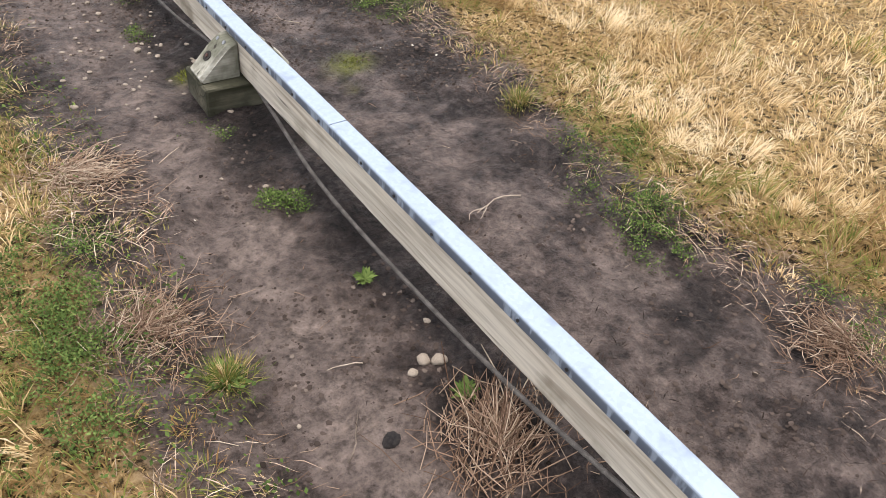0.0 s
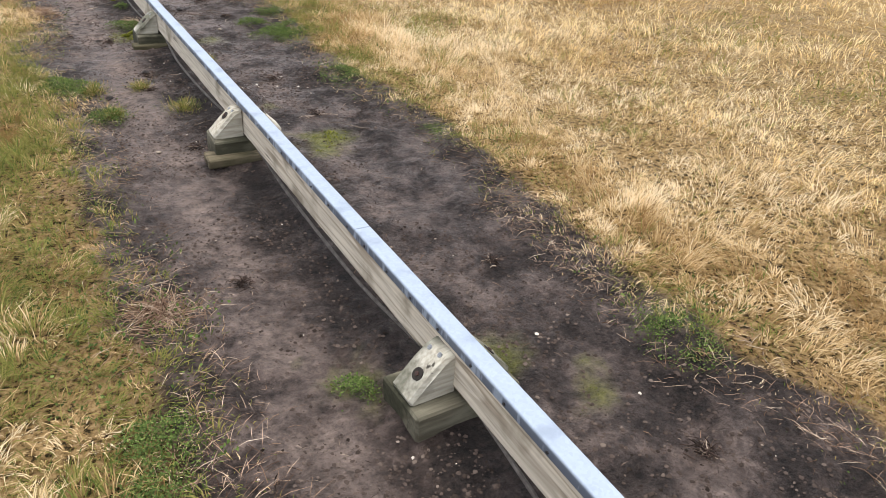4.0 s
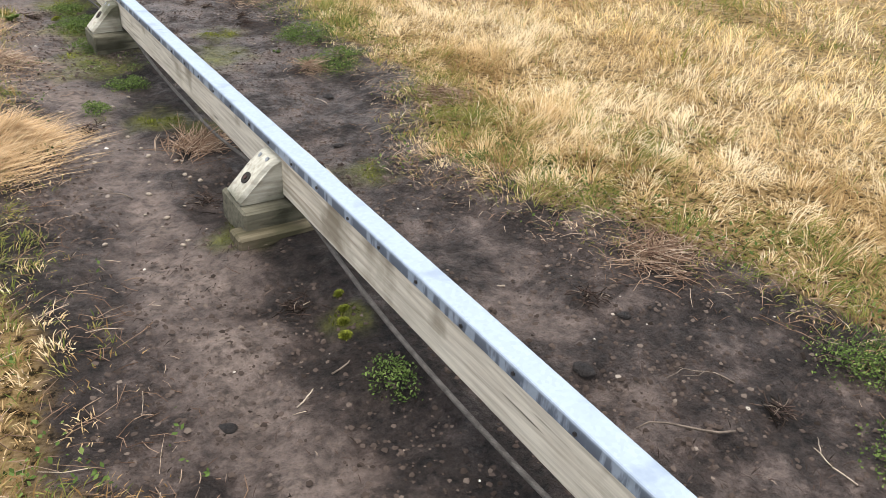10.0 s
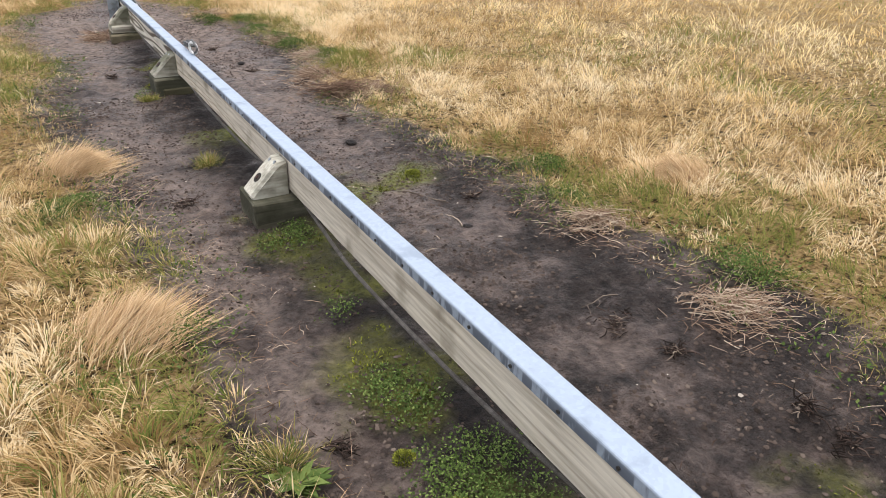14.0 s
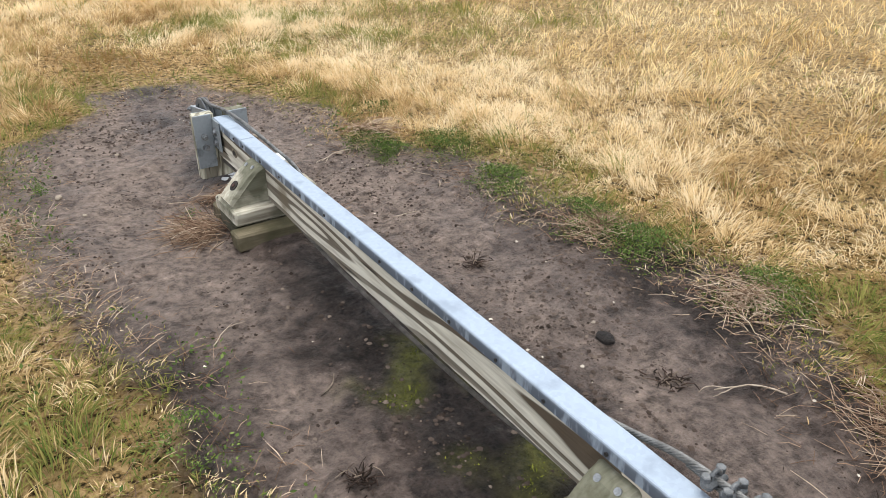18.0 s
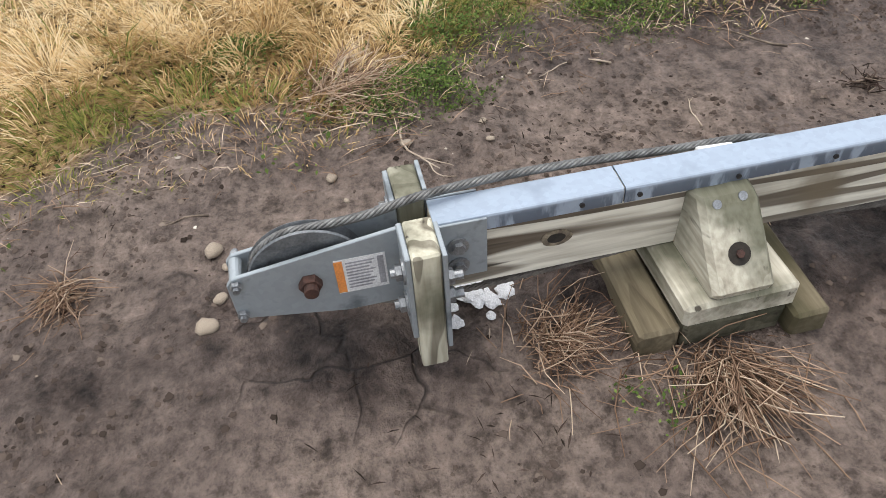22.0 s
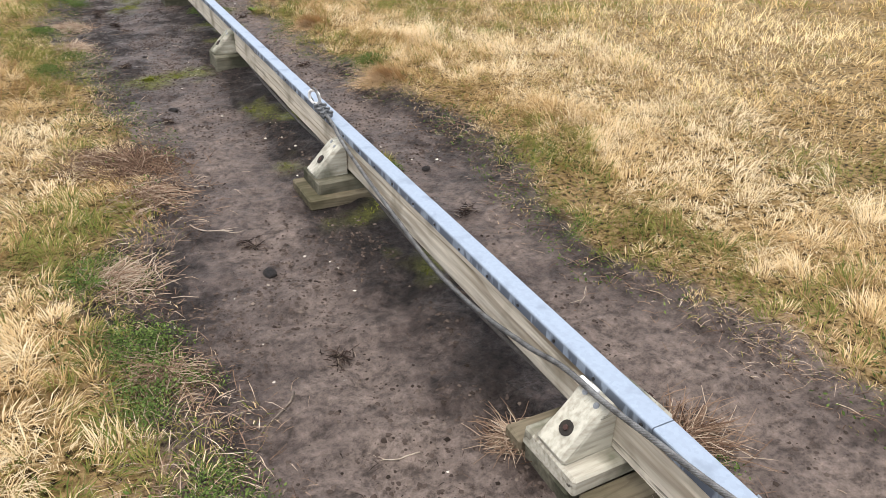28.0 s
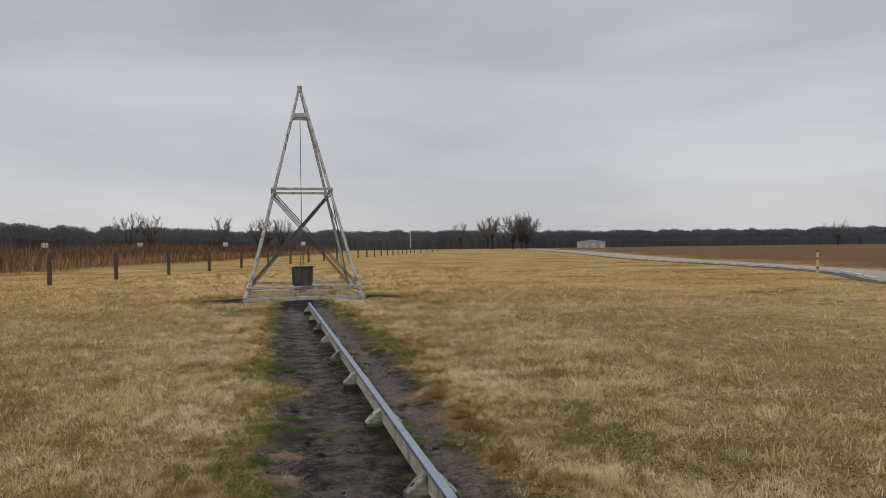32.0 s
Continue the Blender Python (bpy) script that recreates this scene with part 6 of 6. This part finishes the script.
for k, (cx, cy, r) in enumerate(PILES):
    n = int((330 if (cx, cy) in BOLD else 380) * (r / 0.1) ** 1.3)
    q = np.abs(rng.normal(0, 0.55, n)) * r
    a = rng.uniform(0, 6.28, n)
    x, y = cx + q * np.cos(a), cy + q * np.sin(a)
    main = rng.uniform(0, 6.28)
    tint = np.clip(rng.normal(0.45 + 0.15 * math.sin(k * 1.7), 0.25, n), 0, 1)
    bold = 1.6 if (cx, cy) in BOLD else 1.0
    args = (x, y, ground_z(x, y) + rng.random(n) * 0.03 * np.clip(1 - q / r, 0, 1), rng.uniform(0.03, 0.09, n) * bold, main + rng.normal(0, 1.1 / bold, n), rng.normal(0.12, 0.2, n), rng.uniform(0.0006, 0.0012, n) * (1.25 if bold > 1 else 1), tint - 0.12 * (bold > 1))
    tagged(new("straw_pile", stalk_mesh("straw_pile", args, M_STALK)), "flattened pile of reddish dead grass stalks on the mud", "straw", "straw piles", "stuff")

# blond grass tussocks
TUFTS = [(-0.62, 4.5, 0.19, 0.3), (-0.68, 5.83, 0.17, 0.9), (-0.64, 6.76, 0.13, 0.6), (-0.64, 8.05, 0.13, 0.4), (1.37, 6.93, 0.16, 2.0), (-0.74, 4.3, 0.15, 0.2), (-0.72, 5.38, 0.12, 0.9)]
for cx, cy, r, az in TUFTS:
    n = 3000
    q = np.abs(rng.normal(0, 0.5, n)) * r
    a = rng.uniform(0, 6.28, n)
    x, y = cx + q * np.cos(a), cy + q * np.sin(a)
    out = 0.5 * q / r
    lean = np.array([0.84 * math.cos(az) + 0.5 * out * np.cos(a) + rng.normal(0, 0.12, n), 0.84 * math.sin(az) + 0.5 * out * np.sin(a) + rng.normal(0, 0.12, n)])
    ob = blades("grass_tussock", x, y, rng.uniform(0.06, 0.16, n), rng.uniform(0.0014, 0.0026, n), lean, np.clip(rng.normal(0.55, 0.2, n), 0.1, 1), "", M_TUSSOCK)
    tagged(ob, "thick tussock of long fine blond grass", "grass tussock", "blond tussocks", "stuff")

# green grass clumps on the mud
CLUMPS = [(-0.14, 0.68, 0.1), (-0.47, 0.66, 0.07), (-0.51, 1.02, 0.07), (-0.28, 1.05, 0.05), (-0.43, 6.18, 0.08), (-0.52, -4.7, 0.07), (-0.11, -6.2, 0.05), (0.77, -4.1, 0.06), (-0.2, 9.05, 0.05), (-0.16, -2.44, 0.05), (0.16, 1.45, 0.05), (-0.15, 8.0, 0.06)]
for cx, cy, r in CLUMPS:
    n = 640
    q = np.abs(rng.normal(0, 0.5, n)) * r
    a = rng.uniform(0, 6.28, n)
    x, y = cx + q * np.cos(a), cy + q * np.sin(a)
    lean = np.array([0.6 * np.cos(a) + rng.normal(0, 0.2, n), 0.6 * np.sin(a) + rng.normal(0, 0.2, n)])
    ob = blades("grass_clump", x, y, rng.uniform(0.02, 0.06, n), rng.uniform(0.0014, 0.0026, n), lean, np.clip(rng.normal(0.13, 0.1, n) + 0.5 * (rng.random(n) < 0.15), 0, 1), "", M_GRASS)
    tagged(ob, "small green grass clump growing out of the mud", "grass clump", "green clumps", "stuff")

# dark root clumps torn out of the mud
ROOTS = [(0.53, 8.25), (0.547, 6.12), (0.507, 6.3), (0.6, 7.2), (0.612, 5.7), (-0.323, 7.57), (-0.307, 6.19), (0.627, 5.82), (0.5, 3.0), (0.56, 2.5), (-0.3, 2.0), (0.45, 0.4), (0.6, 9.0), (-0.35, 4.6), (-0.2, 1.3), (-0.24, 1.0), (0.42, 1.0), (0.5, -1.2), (-0.33, -1.0), (0.4, 10.2), (0.45, 9.5), (-0.3, 9.6), (-0.15, 3.3), (-0.17, 3.9), (0.5, -2.2), (-0.2, 0.2)]
for k, (cx, cy) in enumerate(ROOTS):
    n = 60
    r = 0.03 + 0.012 * (k % 3)
    q = np.abs(rng.normal(0, 0.6, n)) * r
    a = rng.uniform(0, 6.28, n)
    x, y = cx + q * np.cos(a), cy + q * np.sin(a)
    args = (x, y, ground_z(x, y) + rng.random(n) * 0.015, rng.uniform(0.012, 0.04, n), rng.uniform(0, 6.28, n), rng.normal(0.1, 0.2, n), rng.uniform(0.0008, 0.002, n), np.clip(rng.normal(0.3, 0.25, n), 0, 1))
    tagged(new("root_clump", stalk_mesh("root_clump", args, M_ROOT)), "small dark clump of torn roots lying on the mud", "roots", "root clumps", "stuff")

# round moss cushions
for k, (cx, cy, r) in enumerate(((-0.06, 3.237, 0.011), (-0.085, 3.188, 0.012), (-0.104, 3.139, 0.013), (-0.044, 3.294, 0.010), (-0.13, 9.335, 0.045), (-0.16, 9.10, 0.02), (0.52, 7.5, 0.03), (-0.21, 6.1, 0.022), (-0.17, 5.95, 0.02), (-0.13, 2.2, 0.03), (-0.18, 2.12, 0.025))):
    n = 900
    u, a = np.sqrt(rng.random(n)), rng.uniform(0, 6.28, n)
    x, y = cx + r * u * np.cos(a), cy + r * u * np.sin(a)
    z = ground_z(x, y) + 0.5 * r * np.sqrt(np.clip(1 - u**2, 0, 1)) - 0.004
    lean = np.array([0.6 * u * np.cos(a), 0.6 * u * np.sin(a)]) + rng.normal(0, 0.2, (2, n))
    ob = blades("moss_cushion", x, y, rng.uniform(0.004, 0.009, n), rng.uniform(0.0016, 0.003, n), lean, np.clip(rng.normal(0.58, 0.25, n), 0, 1), "", M_MOSS, z=z)
    tagged(ob, "small round cushion of bright yellow-green moss on the mud", "moss", "moss cushions", "stuff")

# rosette plants
for cx, cy, r in ((-0.52, -4.70, 0.05), (-0.108, -4.57, 0.03), (-0.1, -4.98, 0.035), (0.575, 5.2, 0.02), (-0.42, 6.12, 0.06)):
    n = 40
    a = rng.uniform(0, 6.28, n)
    z0 = gz(cx, cy)
    vs, fs, ts = [], [], []
    for k in range(n):
        L = r * rng.uniform(0.6, 1.2)
        d = np.array([math.cos(a[k]), math.sin(a[k]), rng.uniform(0.1, 0.7)])
        s = np.array([-d[1], d[0], 0]) * 0.22 * L
        c = np.array([cx, cy, z0])
        o = len(vs)
        vs += [c, c + d * L * 0.45 + s, c + d * L * [1, 1, 0.7], c + d * L * 0.45 - s, c + d * L * 0.45 - [0, 0, 0.12 * L]]
        fs += [(o, o + 1, o + 4), (o + 1, o + 2, o + 4), (o + 2, o + 3, o + 4), (o + 3, o, o + 4)]
        ts += [rng.uniform(0.3, 0.9)] * 5
    tagged(new("rosette_weed", mesh_from("rosette_weed", vs, fs, M_WEED, ts)), "small green leafy rosette weed in bare mud", "weed", "rosette weeds")


# ---- stones, twigs and clods ----
def stone_mesh(seed, mat, flat=0.6):
    bm = bmesh.new()
    bmesh.ops.create_icosphere(bm, subdivisions=2, radius=1.0)
    for v in bm.verts:
        n = noise.noise(v.co * 1.1 + Vector((seed * 3.1, 0, 0)))
        v.co *= 1 + 0.35 * n
        v.co.z *= flat
    return bm_mesh("stone", bm, mat, True)


stone_mes = [stone_mesh(k, M_STONE, 0.5 + 0.15 * (k % 3)) for k in range(5)]
STONES_A = [(-0.25, -4.01), (-0.13, -4.86), (-0.1, -4.88), (0.06, -5.05), (-0.06, -4.77), (-0.17, -4.88), (-0.44, -4.87), (-0.25, -2.69), (-0.24, -2.8), (-0.37, -3.03), (-0.44, -3.09), (-0.07, -3.34), (-0.22, -3.35), (-0.16, -3.22), (-0.5, -3.47), (-0.16, -3.13), (-0.05, -3.21), (-0.21, -3.16), (-0.42, -3.12), (0.43, -2.92), (-0.36, 0.16)]
STONES_B = [(0.42, 2.13), (0.57, 1.94), (0.07, 11.6), (0.25, 11.59), (0.42, 11.03), (0.13, 11.58), (0.31, 11.34), (-0.52, 11.15), (0.39, 11.36), (0.61, 10.89), (0.48, 11.03), (-0.57, 11.34), (0.11, 11.34), (0.21, 11.57), (0.45, 11.2), (-0.4, 11.5), (-0.3, 11.7)]
BIG = {(-0.13, -4.86): 0.015, (-0.1, -4.88): 0.015, (0.07, 11.6): 0.017, (0.25, 11.59): 0.016, (0.11, 11.34): 0.012, (0.42, 2.13): 0.013, (-0.16, -3.22): 0.01}
for k, (x, y) in enumerate(STONES_A + STONES_B):
    s = BIG.get((x, y), 0.005 + 0.003 * (k % 3))
    ob = tagged(new("stone", stone_mes[k % 5]), "pale rounded pebble pressed into the mud" if s > 0.0095 else "tiny pale pebble in the mud", "stone", "pebbles on the mud")
    ob.location, ob.scale, ob.rotation_euler = (x, y, gz(x, y) + 0.25 * s), (s * 1.2, s, s), (0, 0, k * 1.3)
for k in range(110):
    x, y = (rng.normal(-0.22, 0.16), rng.normal(-3.1, 0.35)) if k < 70 else (rng.normal(-0.24, 0.1), rng.normal(4.25, 0.3))
    if bare(np.array([x]), np.array([y]))[0] < 0.02 or abs(x) < 0.03:
        continue
    s = rng.uniform(0.003, 0.008)
    ob = tagged(new("stone", stone_mes[k % 5]), "tiny pale pebble in the mud", "stone", "pebbles on the mud")
    ob.location, ob.scale, ob.rotation_euler = (x, y, gz(x, y) + 0.25 * s), (s * 1.3, s, s), (0, 0, k * 1.7)


def twig_mesh(seed, ln, forks):
    rs = np.random.default_rng(seed)
    pieces = []

    def run(p, az, L, r, left):
        pts = [np.array(p)]
        for _ in range(6):
            az += rs.normal(0, 0.22)
            pts.append(pts[-1] + np.array([math.cos(az), math.sin(az), rs.normal(0.0, 0.06)]) * L / 6)
        for q in pts:
            q[2] = max(q[2], r * 0.6)
        pieces.append(tube(pts, np.linspace(r, r * 0.5, 7), 5))
        for _ in range(left):
            run(pts[int(rs.integers(2, 6))], az + rs.choice([-1, 1]) * rs.uniform(0.4, 0.9), L * 0.45, r * 0.6, 0)

    run((0, 0, 0.002), 0.0, ln, ln * 0.012 + 0.0008, forks)
    v, f = merge(pieces)
    return v, f


twigs = []
for k in range(6):
    v, f = twig_mesh(k + 11, 0.1 + 0.035 * (k % 4), k % 3)
    twigs.append(mesh_from("twig", v, f, M_TWIG if k % 2 else M_PALETWIG, smooth=True))
TWIGS = [(-0.33, 1.55, 0.3), (0.35, 0.95, 2.2), (0.55, 0.35, 2.0), (0.6, 0.1, 2.4), (-0.3, -2.6, 0.5), (-0.37, -2.2, 0.3), (-0.28, 3.0, 0.4), (-0.18, 3.05, 0.2), (0.35, 3.15, 2.3), (0.42, 2.5, 2.6), (0.52, 2.3, 1.8), (0.55, 2.6, 1.9), (-0.3, 0.35, 0.2), (-0.15, 0.42, 0.3), (0.45, 7.0, 0.8), (0.5, 7.2, 2.2), (0.55, 5.4, 2.4), (0.6, 6.4, 2.9), (0.7, 6.2, 0.3), (-0.2, 9.2, 1.2)]
TWIGS2 = [(0.62, 9.3, 1.5), (0.55, 10.3, 0.9), (0.35, 10.6, 0.2), (-0.25, 9.9, 0.5), (0.45, 11.55, 0.4), (0.35, 11.6, 1.4), (0.5, 11.2, 2.5), (0.3, 11.1, 0.7), (-0.4, 10.2, 1.1), (0.5, 10.0, 0.1), (-0.25, -4.8, 2.6), (-0.4, -5.0, 0.6), (0.45, -4.5, 2.2), (0.6, -5.3, 0.2), (0.4, -3.2, 2.6), (0.5, -2.6, 1.1), (0.5, 4.5, 1.4), (-0.35, 4.0, 2.0), (0.6, 10.7, 0.5), (0.25, 8.1, 0.6)]
for k, (x, y, rz) in enumerate(TWIGS + TWIGS2):
    ob = tagged(new("twig", twigs[k % 6]), "thin broken twig lying on the mud", "twig", "twigs on the mud")
    ob.location, ob.rotation_euler = (x, y, gz(x, y) + 0.001), (0, 0, rz)
clods = [stone_mesh(k + 20, M_CLOD, 0.55) for k in range(3)]
for k, (x, y) in enumerate(((-0.43, 2.49), (-0.35, 9.16), (0.47, 8.0), (0.35, 4.1), (-0.5, 2.2), (0.3, 2.8), (0.52, 2.9), (-0.45, 0.9), (-0.2, 1.35), (0.47, 7.0), (-0.3, -5.0), (0.45, 9.7), (-0.42, 3.0), (-0.35, 2.05), (0.55, 4.6))):
    s = 0.014 + 0.004 * (k % 3)
    ob = tagged(new("mud_clod", clods[k % 3]), "dark crumbling clod of wet mud", "clod", "mud clods")
    ob.location, ob.scale, ob.rotation_euler = (x, y, gz(x, y)), (s * 1.3, s, s), (0, 0, k)
def snow_mesh():
    bm = bmesh.new()
    rs = random.Random(4)
    for _ in range(34):
        x, y, r = rs.gauss(0, 0.034), rs.gauss(0, 0.028), rs.uniform(0.005, 0.012)
        for v in bmesh.ops.create_icosphere(bm, subdivisions=2, radius=r)["verts"]:
            v.co *= 1 + 0.7 * noise.noise(v.co * 140 + Vector((x * 90, y * 90, 0)))
            v.co = Vector((v.co.x * 1.6 + x, v.co.y * 1.3 + y, v.co.z * 0.45))
    return bm_mesh("snow_patch", bm, M_SNOW)


lump = tagged(new("snow_patch", snow_mesh()), "small crusted white patch of old snow under the rail's end", "snow")
lump.location = (0.045, 11.17, gz(0.045, 11.17) + 0.003)
